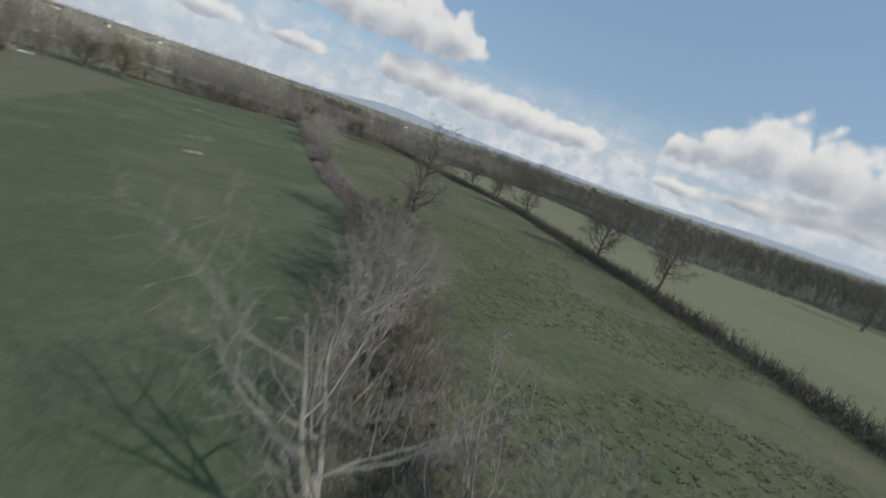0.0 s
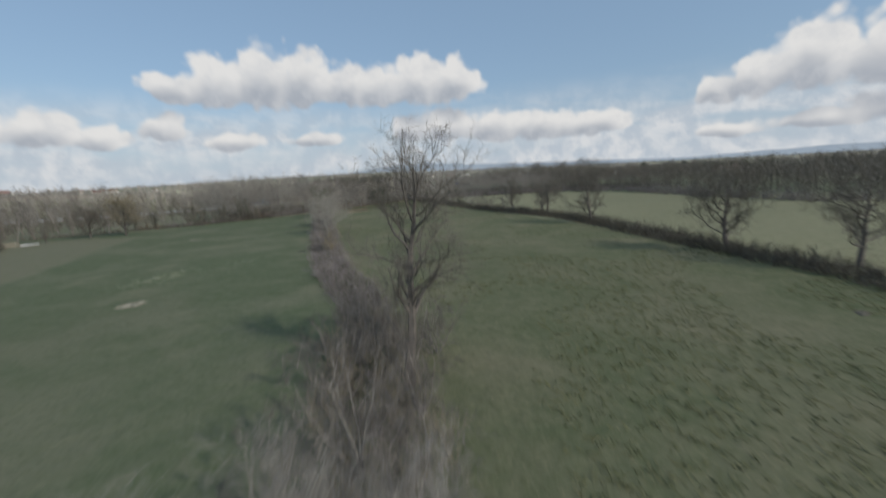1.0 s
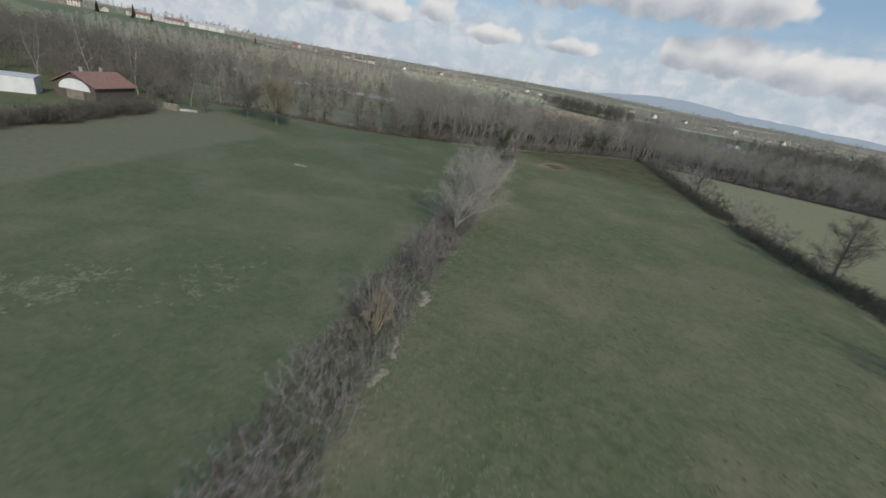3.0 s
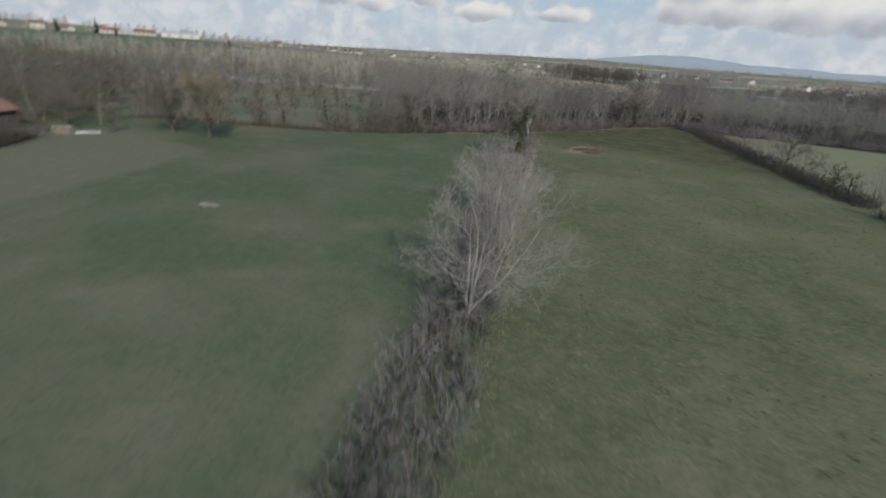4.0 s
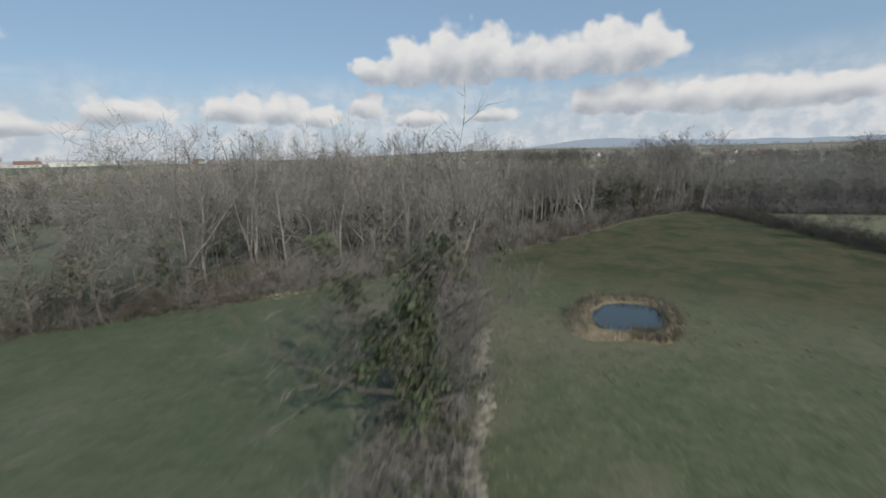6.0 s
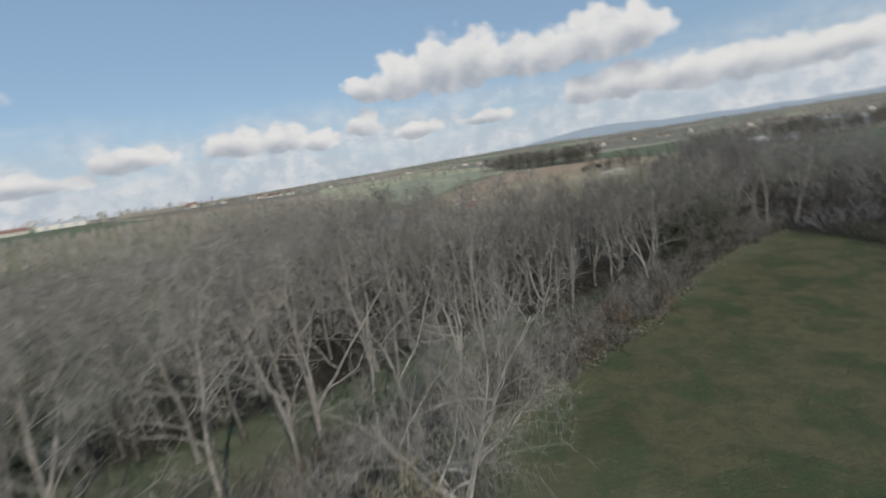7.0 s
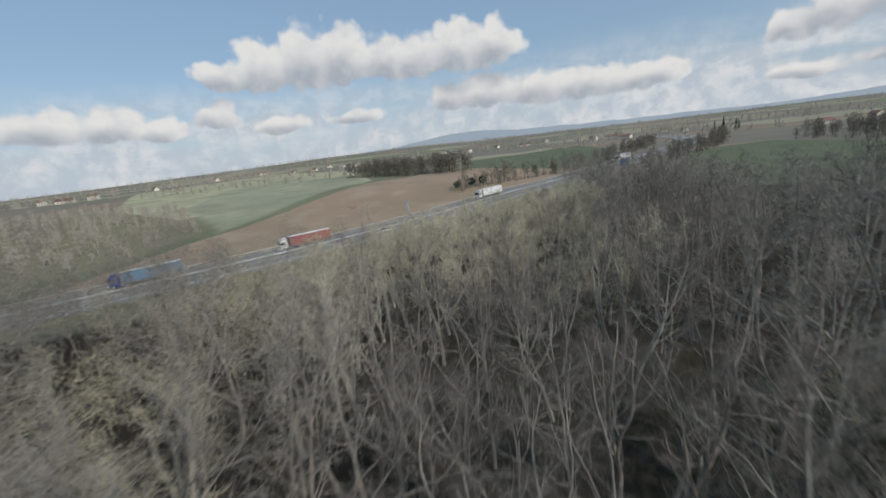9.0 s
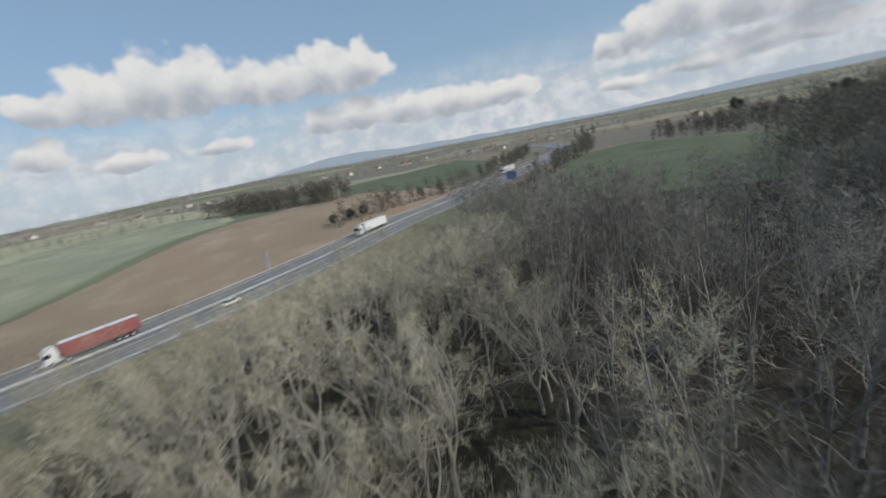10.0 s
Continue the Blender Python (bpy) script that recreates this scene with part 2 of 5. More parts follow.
CONCRETE = simple("pale_concrete", (0.42, 0.41, 0.39), (0.30, 0.30, 0.28), 0.7, vary=0.1)
DARK_TIMBER = simple("dark_timber", (0.12, 0.10, 0.085), (0.07, 0.06, 0.05), 1.5, vary=0.2)
TIMBER = simple("weathered_timber", (0.30, 0.26, 0.21), (0.18, 0.15, 0.12), 1.5, vary=0.2)


def pond_water():
    m, t, shader = material("pond_water", 0.06, 0.6)
    place = node(t, "ShaderNodeTexCoord").outputs["Object"]
    fine = grain(t, place, 6.0, 3.0)
    t.links.new(blend(t, fine, (0.05, 0.065, 0.06), (0.03, 0.04, 0.04)), shader.inputs["Base Color"])
    relief(t, shader, fine, 0.05, 0.02)
    return m


def ground_material():
    """Pasture, rough meadow, stubble, plough land and a shade-darkened floor of dead leaves, field by field, on one
    sheet.
    """
    m, t, shader = material("farmland", 0.95, 0.1)
    place = node(t, "ShaderNodeTexCoord").outputs["Object"]
    wobble = node(t, "ShaderNodeTexNoise", {"Vector": place, "Scale": 0.12, "Detail": 4.0}).outputs["Color"]
    wobble = node(t, "ShaderNodeVectorMath", {0: wobble, 1: (0.5, 0.5, 0.5)}, operation="SUBTRACT").outputs[0]
    wobble = node(t, "ShaderNodeVectorMath", {0: wobble, "Scale": 5.0}, operation="SCALE").outputs[0]
    spot = node(t, "ShaderNodeVectorMath", {0: place, 1: wobble}, operation="ADD").outputs[0]

    def inside(corners, soft=1.5):
        """1 within a convex outline."""
        if sum(x0 * y1 - x1 * y0 for (x0, y0), (x1, y1) in zip(corners, corners[1:] + corners[:1])) < 0:
            corners = corners[::-1]
        least = None
        for (x0, y0), (x1, y1) in zip(corners, corners[1:] + corners[:1]):
            long = math.hypot(x1 - x0, y1 - y0)
            nx, ny = -(y1 - y0) / long, (x1 - x0) / long
            dot = node(t, "ShaderNodeVectorMath", {0: spot, 1: (nx, ny, 0.0)}, operation="DOT_PRODUCT").outputs["Value"]
            dist = maths(t, "SUBTRACT", dot, nx * x0 + ny * y0)
            least = dist if least is None else maths(t, "MINIMUM", least, dist)
        return smooth(t, least, -soft, soft)

    blades = grain(t, place, 2.4, 6.0, 0.75)
    clumps = grain(t, place, 0.7, 7.0, 0.74, 0.15)
    swathes = grain(t, place, 0.055, 5.0, 0.6, 0.25)
    wide = grain(t, place, 0.017, 3.0, 0.5)
    # short winter pasture
    flecks = smooth(t, grain(t, place, 3.4, 4.0, 0.7), 0.56, 0.70)
    grass = blend(t, smooth(t, clumps, 0.34, 0.70), (0.090, 0.116, 0.062), (0.128, 0.141, 0.086))
    grass = blend(t, maths(t, "MULTIPLY", smooth(t, swathes, 0.42, 0.66), 0.8), grass, (0.162, 0.163, 0.107))
    grass = blend(t, maths(t, "MULTIPLY", smooth(t, blades, 0.48, 0.66), 0.5), grass, (0.070, 0.092, 0.046))
    grass = blend(t, maths(t, "MULTIPLY", flecks, 0.30), grass, (0.250, 0.235, 0.150))
    # rough meadow
    rough = blend(t, smooth(t, clumps, 0.34, 0.68), (0.093, 0.113, 0.059), (0.148, 0.151, 0.089))
    rough = blend(t, maths(t, "MULTIPLY", smooth(t, swathes, 0.38, 0.66), 0.8), rough, (0.174, 0.166, 0.105))
    rough = blend(t, maths(t, "MULTIPLY", smooth(t, blades, 0.47, 0.64), 0.5), rough, (0.074, 0.088, 0.042))
    rough = blend(t, maths(t, "MULTIPLY", flecks, 0.55), rough, (0.275, 0.245, 0.150))
    # tufts and worn places some metres wide
    tufts = smooth(t, grain(t, place, 0.24, 5.0, 0.62, 0.2), 0.54, 0.74)
    grass = blend(t, maths(t, "MULTIPLY", tufts, 0.3), grass, (0.070, 0.098, 0.048))
    rough = blend(t, maths(t, "MULTIPLY", tufts, 0.35), rough, (0.072, 0.092, 0.044))
    worn = smooth(t, grain(t, spot, 0.11, 5.0, 0.66, 0.3), 0.52, 0.70)
    rough = blend(t, maths(t, "MULTIPLY", worn, 0.45), rough, (0.210, 0.188, 0.122))
    grass = blend(t, maths(t, "MULTIPLY", worn, 0.4), grass, (0.190, 0.182, 0.118))
    pale = blend(t, smooth(t, clumps, 0.35, 0.7), (0.235, 0.225, 0.140), (0.185, 0.190, 0.112))
    stubble = blend(t, smooth(t, clumps, 0.35, 0.7), (0.172, 0.165, 0.112), (0.140, 0.148, 0.090))
    # wood floor: dead-leaf brown, darkened with the shade between the trees
    shaded_litter = blend(t, smooth(t, clumps, 0.35, 0.65), (0.050, 0.041, 0.031), (0.028, 0.025, 0.019))
    shaded_litter = blend(t, maths(t, "MULTIPLY", smooth(t, swathes, 0.5, 0.7), 0.4), shaded_litter, (0.070, 0.062, 0.040))
    furrow = node(t, "ShaderNodeTexWave", {"Vector": place, "Scale": 0.35, "Distortion": 2.0, "Detail": 2.0}).outputs["Fac"]
    plough = blend(t, maths(t, "MULTIPLY", furrow, 0.5), (0.355, 0.265, 0.185), (0.290, 0.212, 0.148))
    plough = blend(t, smooth(t, swathes, 0.45, 0.7), plough, (0.395, 0.310, 0.225))
    crop = blend(t, smooth(t, swathes, 0.4, 0.65), (0.125, 0.150, 0.092), (0.155, 0.172, 0.110))
    young = blend(t, smooth(t, swathes, 0.4, 0.65), (0.300, 0.315, 0.220), (0.370, 0.365, 0.250))
    light_crop = blend(t, smooth(t, swathes, 0.4, 0.65), (0.440, 0.420, 0.280), (0.340, 0.335, 0.215))
    roadside = blend(t, smooth(t, clumps, 0.35, 0.65), (0.250, 0.230, 0.155), (0.170, 0.165, 0.100))
    valley = blend(t, smooth(t, swathes, 0.42, 0.62), (0.175, 0.170, 0.118), (0.140, 0.155, 0.094))
    # darker olive-brown and dark green mottling by the wood corner
    brown_meadow = blend(t, smooth(t, grain(t, place, 0.20, 6.0, 0.62, 0.4), 0.43, 0.63), (0.118, 0.104, 0.056), (0.056, 0.074, 0.034))
    brown_meadow = blend(t, maths(t, "MULTIPLY", smooth(t, clumps, 0.42, 0.64), 0.7), brown_meadow, (0.070, 0.068, 0.036))
    brown_meadow = blend(t, maths(t, "MULTIPLY", flecks, 0.35), brown_meadow, (0.200, 0.170, 0.100))
    verge = blend(t, smooth(t, clumps, 0.35, 0.65), (0.150, 0.140, 0.075), (0.090, 0.105, 0.045))
    # far fields as a patchwork, with distance haze put into paler colours
    patch = node(t, "ShaderNodeTexVoronoi", {"Vector": spot, "Scale": 0.0065, "Randomness": 0.9})
    patch.distance = "CHEBYCHEV"
    pick = node(t, "ShaderNodeSeparateColor", {0: patch.outputs["Color"]}).outputs
    quilt = blend(t, smooth(t, pick[0], 0.45, 0.5), (0.200, 0.215, 0.135), (0.350, 0.325, 0.235))
    quilt = blend(t, smooth(t, pick[1], 0.72, 0.76), quilt, (0.280, 0.220, 0.165))
    quilt = blend(t, smooth(t, pick[2], 0.6, 0.65), quilt, (0.220, 0.200, 0.165))
    quilt = blend(t, maths(t, "MULTIPLY", swathes, 0.3), quilt, (0.17, 0.165, 0.11))
    away = node(t, "ShaderNodeVectorMath", {0: place, 1: (-40.0, 190.0, 0.0)}, operation="DISTANCE").outputs["Value"]
    colour = blend(t, smooth(t, away, 230.0, 300.0), grass, quilt)
    for mask, tone in (
        (inside([(50, -60), (170, -60), (150, 150), (60, 292), (-16, 292)]), pale),
        (inside([(6, -80), (48, -80), (50, 50), (47, 70), (-4, 60)], 1.0), rough),
        (inside([(-3, 58), (47, 60), (45, 86), (34, 127), (-18, 292), (-45, 252), (-57, 222)], 1.0), rough),
        (inside([(-60, 226), (-40, 219), (4, 212), (-18, 294), (-27, 294), (-50, 252)], 7.0), brown_meadow),
        (inside([(-58, 60), (-92, 147), (-126, 150), (-122, 100)]), stubble),
        (inside([(-112, 172), (-80, 203), (-190, 335), (-300, 420), (-430, 300), (-340, 190), (-145, 158)], 3.0), valley),
        (inside([(-180, 325), (-86, 201), (-62, 233), (-29, 294), (0, 330), (-46, 446)]), shaded_litter),
        (inside([(-25, 288), (150, 285), (150, 345), (-10, 408), (-45, 380)]), shaded_litter),
        (inside([(-190, 300), (-110, 330), (-60, 375), (-30, 415), (-50, 446), (-120, 392), (-185, 335)], 4.0), roadside),
        (inside([(-3, 412), (40, 376), (110, 410), (120, 560), (66, 552)]), crop),
        (inside([(-188, 372), (-270, 300), (-440, 240), (-370, 525), (-262, 502), (-186, 420)], 5.0), roadside),
        (inside([(-225, 455), (-330, 520), (-560, 780), (-520, 1060), (-280, 900), (-170, 620)]), light_crop),
        (inside([(-178, 420), (-262, 505), (-330, 640), (-330, 760), (-230, 740), (-160, 580)], 4.0), young),
        (inside([(-200, 306), (-100, 402), (10, 522), (-23, 617), (-78, 647), (-150, 608), (-174, 540), (-178, 400)]), plough),
        (inside([(-90, 640), (10, 540), (60, 690), (60, 900), (-100, 780)]), crop),
        (inside([(-395, 215), (-600, 205), (-650, 330), (-600, 440), (-430, 420)], 4.0), crop),
        (inside([(-330, -20), (-140, -20), (-126, 92), (-145, 155), (-300, 200)]), verge),
    ):
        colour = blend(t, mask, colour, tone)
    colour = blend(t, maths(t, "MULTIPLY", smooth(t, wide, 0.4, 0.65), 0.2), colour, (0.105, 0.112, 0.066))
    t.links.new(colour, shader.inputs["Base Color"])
    humps = maths(t, "ADD", maths(t, "MULTIPLY", grain(t, place, 0.42, 4.0, 0.6, 0.3), 1.6), maths(t, "ADD", clumps, maths(t, "MULTIPLY", blades, 0.5)))
    relief(t, shader, humps, 0.55, 0.30)
    return m


GROUND, WATER = ground_material(), pond_water()


# ---- building blocks ----
def mesh_from(name, verts, faces, mat):
    me = bpy.data.meshes.new(name)
    me.from_pydata(verts, [], faces)
    me.materials.append(mat)
    me.update()
    return me


def thing(name, x, y, label, category, group="", z=None, turn=0.0, size=1.0, kind=""):
    ob = new(name)
    ob.empty_display_size = 0.5
    ob.matrix_basis = pose(x, y, land(x, y) if z is None else z, 0, 0, turn) @ Matrix.Scale(size, 4)
    return tagged(ob, label, category, group, kind)


def part(name, data, parent, mat=None, label="", place=None):
    """Links a bmesh or mesh as one mesh object under a thing or part."""
    if isinstance(data, bmesh.types.BMesh):
        me = bpy.data.meshes.new(name)
        data.to_mesh(me)
        data.free()
        me.materials.append(mat)
    else:
        me = data
    ob = new(name, me)
    ob.parent = parent
    if place is not None:
        ob.matrix_basis = place
    return tagged(ob, label) if label else ob


def box(bm, x, y, z, sx, sy, sz, bevel=0.0):
    """A box with its middle at x, y and its foot at z."""
    made = bmesh.ops.create_cube(bm, size=1.0, matrix=Matrix.Translation((x, y, z + sz / 2)) @ Matrix.Diagonal((sx, sy, sz, 1)))
    if bevel:
        edges = {e for v in made["verts"] for e in v.link_edges}
        bmesh.ops.bevel(bm, geom=list(edges), offset=bevel, segments=2, affect="EDGES")
    return bm


def boxes(*rows, bevel=0.0):
    bm = bmesh.new()
    for row in rows:
        box(bm, *row, bevel=bevel)
    return bm


class Wood:
    """Gathers tapered tubes and thin spikes into vertices and faces."""

    def __init__(self):
        self.verts, self.faces = [], []

    def tube(self, points, radii, sides):
        base = len(self.verts)
        for i, (p, r) in enumerate(zip(points, radii)):
            along = (points[min(i + 1, len(points) - 1)] - points[max(i - 1, 0)]).normalized()
            side = along.orthogonal().normalized()
            other = along.cross(side)
            for k in range(sides):
                a = 2 * math.pi * k / sides
                self.verts.append(tuple(p + r * (math.cos(a) * side + math.sin(a) * other)))
        for i in range(len(points) - 1):
            for k in range(sides):
                a, b = base + i * sides + k, base + i * sides + (k + 1) % sides
                self.faces.append((a, b, b + sides, a + sides))

    def spike(self, a, b, r):
        side = (b - a).orthogonal().normalized() * r
        other = side.cross((b - a).normalized())
        n = len(self.verts)
        self.verts += [tuple(a + side), tuple(a - side * 0.5 + other * 0.87), tuple(a - side * 0.5 - other * 0.87), tuple(b)]
        self.faces += [(n, n + 1, n + 3), (n + 1, n + 2, n + 3), (n + 2, n, n + 3)]

    def sliver(self, a, b, r):
        """A twig too thin to show its round: one tapering face, turned any way."""
        n = len(self.verts)
        side = (b - a).cross(Vector((math.sin(n * 2.3), math.cos(n * 1.7), math.sin(n * 0.9 + 1))))
        side *= r / max(side.length, 1e-6)
        self.verts += [tuple(a + side), tuple(a - side), tuple(b)]
        self.faces.append((n, n + 1, n + 2))

    def leaf(self, p, normal, size):
        side = normal.orthogonal().normalized() * size
        other = side.cross(normal.normalized()) * 0.7
        n = len(self.verts)
        self.verts += [tuple(p - side), tuple(p + other + normal * size * 0.3), tuple(p + side), tuple(p - other)]
        self.faces += [(n, n + 1, n + 2), (n, n + 2, n + 3)]

    def mesh(self, name, mat):
        return mesh_from(name, self.verts, self.faces, mat)


def somewhere(rng):
    return Vector((rng.gauss(0, 1), rng.gauss(0, 1), rng.gauss(0, 1))).normalized()


def wander(rng, start, way, length, joints, wild, lift=0.0):
    """A crooked line of points."""
    points, here, way = [start.copy()], start.copy(), way.normalized()
    for _ in range(joints):
        way = (way + somewhere(rng) * wild + Vector((0, 0, lift))).normalized()
        here = here + way * (length / joints)
        points.append(here.copy())
    return points


def bare_tree(seed, height, spread, girth, limbs, first=0.3, rise=0.8, branches=6, twigs=7, fine=2, thick=0.018, wild=0.22, stems=1, fork=0.0,
              bark=BARK, twig=TWIGS, ivy=0, name="tree"):
    """Meshes of a leafless tree: trunk with limbs, crown of branches and twigs, and ivy where it has any."""
    rng = random.Random(seed)
    trunk, crown, leaves = Wood(), Wood(), Wood()
    foot = Vector((0, 0, -0.4))
    if fork:
        bole = wander(rng, foot, Vector((rng.gauss(0, 0.08), rng.gauss(0, 0.08), 1)), height * fork, 4, 0.06)
        trunk.tube(bole, [girth * 1.3, girth, girth * 0.92, girth * 0.86, girth * 0.8], 7)
        foot = bole[-1]
    for s in range(stems):
        lean = Vector((rng.uniform(-1, 1), rng.uniform(-1, 1), 0)) * (0.12 if stems == 1 else 0.55)
        tall = height * (0.93 if stems == 1 else rng.uniform(0.72, 1.0)) * (1 - fork)
        g = girth if stems == 1 else girth * rng.uniform(0.5, 0.8)
        spine = wander(rng, foot, Vector((0, 0, 1)) + lean, tall, 8, wild * (0.6 if stems > 1 else 0.4), 0.10)
        trunk.tube(spine, [g * (1.25 if i == 0 and not fork else (1 - 0.82 * i / 8)) for i in range(9)], 5)
        reaches = []
        for k in range(max(3, limbs // stems)):
            f = first + (0.97 - first) * (k + rng.random()) / max(3, limbs // stems)
            i = min(7, int(f * 8))
            start = spine[i].lerp(spine[i + 1], f * 8 - i)
            a = k * 2.4 + rng.uniform(-0.5, 0.5) + s
            out = Vector((math.cos(a), math.sin(a), rise * rng.uniform(0.5, 1.5) * (0.45 + 0.9 * f)))
            bulk = math.sin(math.pi * min(1.0, 0.25 + 0.72 * (f - first) / (1 - first))) ** 0.7
            long = spread * (0.35 + 0.75 * bulk) * rng.uniform(0.75, 1.15) / stems ** 0.3
            limb = wander(rng, start, out, long, 5, wild, 0.07)
            thickness = g * (1 - 0.8 * f) * rng.uniform(0.4, 0.62)
            reaches.append(limb)
            trunk.tube(limb, [thickness * (1 - 0.8 * j / 5) for j in range(6)], 4)
            for b in range(branches):
                q = 0.25 + 0.75 * (b + rng.random()) / branches
                j = min(4, int(q * 5))
                at = limb[j].lerp(limb[j + 1], q * 5 - j)
                way = (limb[j + 1] - limb[j]).normalized() * 0.9 + somewhere(rng) * 0.75 + Vector((0, 0, 0.2))
                arm = wander(rng, at, way, long * rng.uniform(0.30, 0.55), 2, wild * 1.3, 0.05)
                r = max(thick * 1.2, thickness * 0.34 * (1 - 0.6 * q))
                trunk.tube(arm, [r, r * 0.65, r * 0.3], 3)
                for w in range(twigs):
                    q2 = 0.2 + 0.8 * (w + rng.random()) / twigs
                    j2 = min(1, int(q2 * 2))
                    at2 = arm[j2].lerp(arm[j2 + 1], q2 * 2 - j2)
                    way2 = (arm[j2 + 1] - arm[j2]).normalized() * 0.8 + somewhere(rng) * 1.1 + Vector((0, 0, 0.2))
                    tip = at2 + way2.normalized() * long * rng.uniform(0.13, 0.27)
                    crown.spike(at2, tip, thick)
                    for _ in range(fine * 2 + 1):
                        at3 = at2.lerp(tip, rng.uniform(0.2, 1.0))
                        way3 = (tip - at2).normalized() * 0.9 + somewhere(rng) * 1.0 + Vector((0, 0, 0.15))
                        crown.sliver(at3, at3 + way3.normalized() * long * rng.uniform(0.08, 0.18), thick * 0.75)
        for _ in range(ivy // 40):
            # a clump of ivy on the trunk or on the inner half of a limb
            if rng.random() < 0.45:
                f = rng.uniform(0.08, 0.85)
                i = min(7, int(f * 8))
                p = spine[i].lerp(spine[i + 1], f * 8 - i)
            else:
                limb = rng.choice(reaches)
                i = rng.choice((0, 0, 1, 1, 2, 3))
                p = limb[i].lerp(limb[i + 1], rng.random())
            bulk = rng.uniform(0.22, 0.5) * spread / 4.5
            for _ in range(40):
                out = somewhere(rng)
                leaves.leaf(p + Vector((out.x, out.y, out.z * 1.2)) * bulk * rng.random() ** 0.5, (out + somewhere(rng) * 0.6).normalized(), rng.uniform(0.08, 0.17))
    made = [("trunk", trunk.mesh(name + "_trunk", bark)), ("crown", crown.mesh(name + "_crown", twig))]
    if ivy:
        made.append(("ivy", leaves.mesh(name + "_ivy", IVY)))
    return made


def plant(kind, meshes, x, y, label, category, group="", turn=0.0, size=1.0, sink=0.0):
    ob = thing(kind, x, y, label, category, group, land(x, y) - sink, turn, size)
    for name, me in meshes:
        part(name, me, ob)
    return ob


# ---- the ground, the far hills, the motorway ----
def build_ground():
    xs = [x - 50 for x in spaced(230, 4600, 60)]
    ys = [y + 230 for y in spaced(230, 4600, 60)]
    verts = [(x, y, land(x, y)) for y in ys for x in xs]
    n = len(xs)
    faces = [(j * n + i, j * n + i + 1, (j + 1) * n + i + 1, (j + 1) * n + i) for j in range(len(ys) - 1) for i in range(n - 1)]
    ob = new("ground", mesh_from("ground", verts, faces, GROUND))
    ob.data.polygons.foreach_set("use_smooth", [True] * len(faces))
    return tagged(ob, "winter farmland of green pasture, plough land and rough grass", "ground", kind="structure")


def build_hills():
    """The ridge on the horizon, far behind all else: a glowing sheet with haze blue in its colour."""
    m = bpy.data.materials.new("hazy_ridge_glow")
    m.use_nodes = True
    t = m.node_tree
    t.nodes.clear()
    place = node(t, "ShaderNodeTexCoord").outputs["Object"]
    # distance haze is put into this glowing blue
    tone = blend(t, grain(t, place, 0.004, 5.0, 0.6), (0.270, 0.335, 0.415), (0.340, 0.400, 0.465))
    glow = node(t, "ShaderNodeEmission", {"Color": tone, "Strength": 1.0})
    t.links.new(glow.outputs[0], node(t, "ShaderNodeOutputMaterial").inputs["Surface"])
    knots = [(-180, 0.5), (-90, 0.6), (-58, 0.7), (-44, 0.95), (-30, 0.65), (-17, 1.0), (-4, 1.4), (3, 2.0), (7, 1.95), (11, 1.4), (15, 1.0), (30, 0.7), (60, 0.3), (180, 0.5)]
    verts, faces, count = [], [], 720
    for i in range(count):
        az = -180 + 360 * i / count
        k = max(j for j in range(len(knots) - 1) if knots[j][0] <= az)
        f = step(az, knots[k][0], knots[k + 1][0])
        el = knots[k][1] * (1 - f) + knots[k + 1][1] * f + 0.16 * noise.noise((az / 3.0, 0.0, 2.0)) + 0.04 * noise.noise((az * 1.3, 0.0, 5.0))
        a = radians(az)
        for r, h in ((4480, -30.0), (4620, 20 + 4600 * math.tan(radians(el)))):
            verts.append((-50 - r * math.sin(a), 230 + r * math.cos(a), h))
    for i in range(count):
        a, b = 2 * i, 2 * ((i + 1) % count)
        faces.append((a, b, b + 1, a + 1))
    return tagged(new("backdrop_hills", mesh_from("backdrop_hills", verts, faces, m)), "distant ridge of hills under the clouds, glowing in haze blue", "hills", kind="structure")


ROAD_LINE = [(-420, 125), (-250, 262), (-180, 318), (-116, 374), (-85, 410), (-52, 452), (-10, 496), (36, 545), (84, 606), (128, 690), (160, 800), (170, 950)]


def road_points(spacing):
    """Places along the motorway's middle line with the way it runs, on a smooth curve."""
    knots = [Vector(p) for p in ROAD_LINE]
    fine = []
    for i in range(len(knots) - 1):
        p0, p1, p2, p3 = knots[max(i - 1, 0)], knots[i], knots[i + 1], knots[min(i + 2, len(knots) - 1)]
        for s in range(24):
            k = s / 24
            fine.append(0.5 * ((2 * p1) + (p2 - p0) * k + (2 * p0 - 5 * p1 + 4 * p2 - p3) * k * k + (3 * p1 - p0 - 3 * p2 + p3) * k ** 3))
    out, left = [], 0.0
    for a, b in zip(fine, fine[1:]):
        long = (b - a).length
        while left <= long:
            out.append((a.lerp(b, left / long), (b - a).normalized()))
            left += spacing
        left -= long
    return out


def road_z(x, y):
    return land(x, y) + 0.75


def strip(name, offset, width, lift, mat, pts, gaps=0, thick=0.0):
    """A strip along the motorway; gaps: every so many pieces left out."""
    verts, faces = [], []
    for p, d in pts:
        side = Vector((d.y, -d.x))
        z = road_z(p.x, p.y) + lift
        for o in (offset - width / 2, offset + width / 2):
            q = p + side * o
            verts.append((q.x, q.y, z))
    for i in range(len(pts) - 1):
        if gaps and i % gaps:
            continue
        faces.append((2 * i, 2 * i + 1, 2 * i + 3, 2 * i + 2))
    return mesh_from(name, verts, faces, mat)


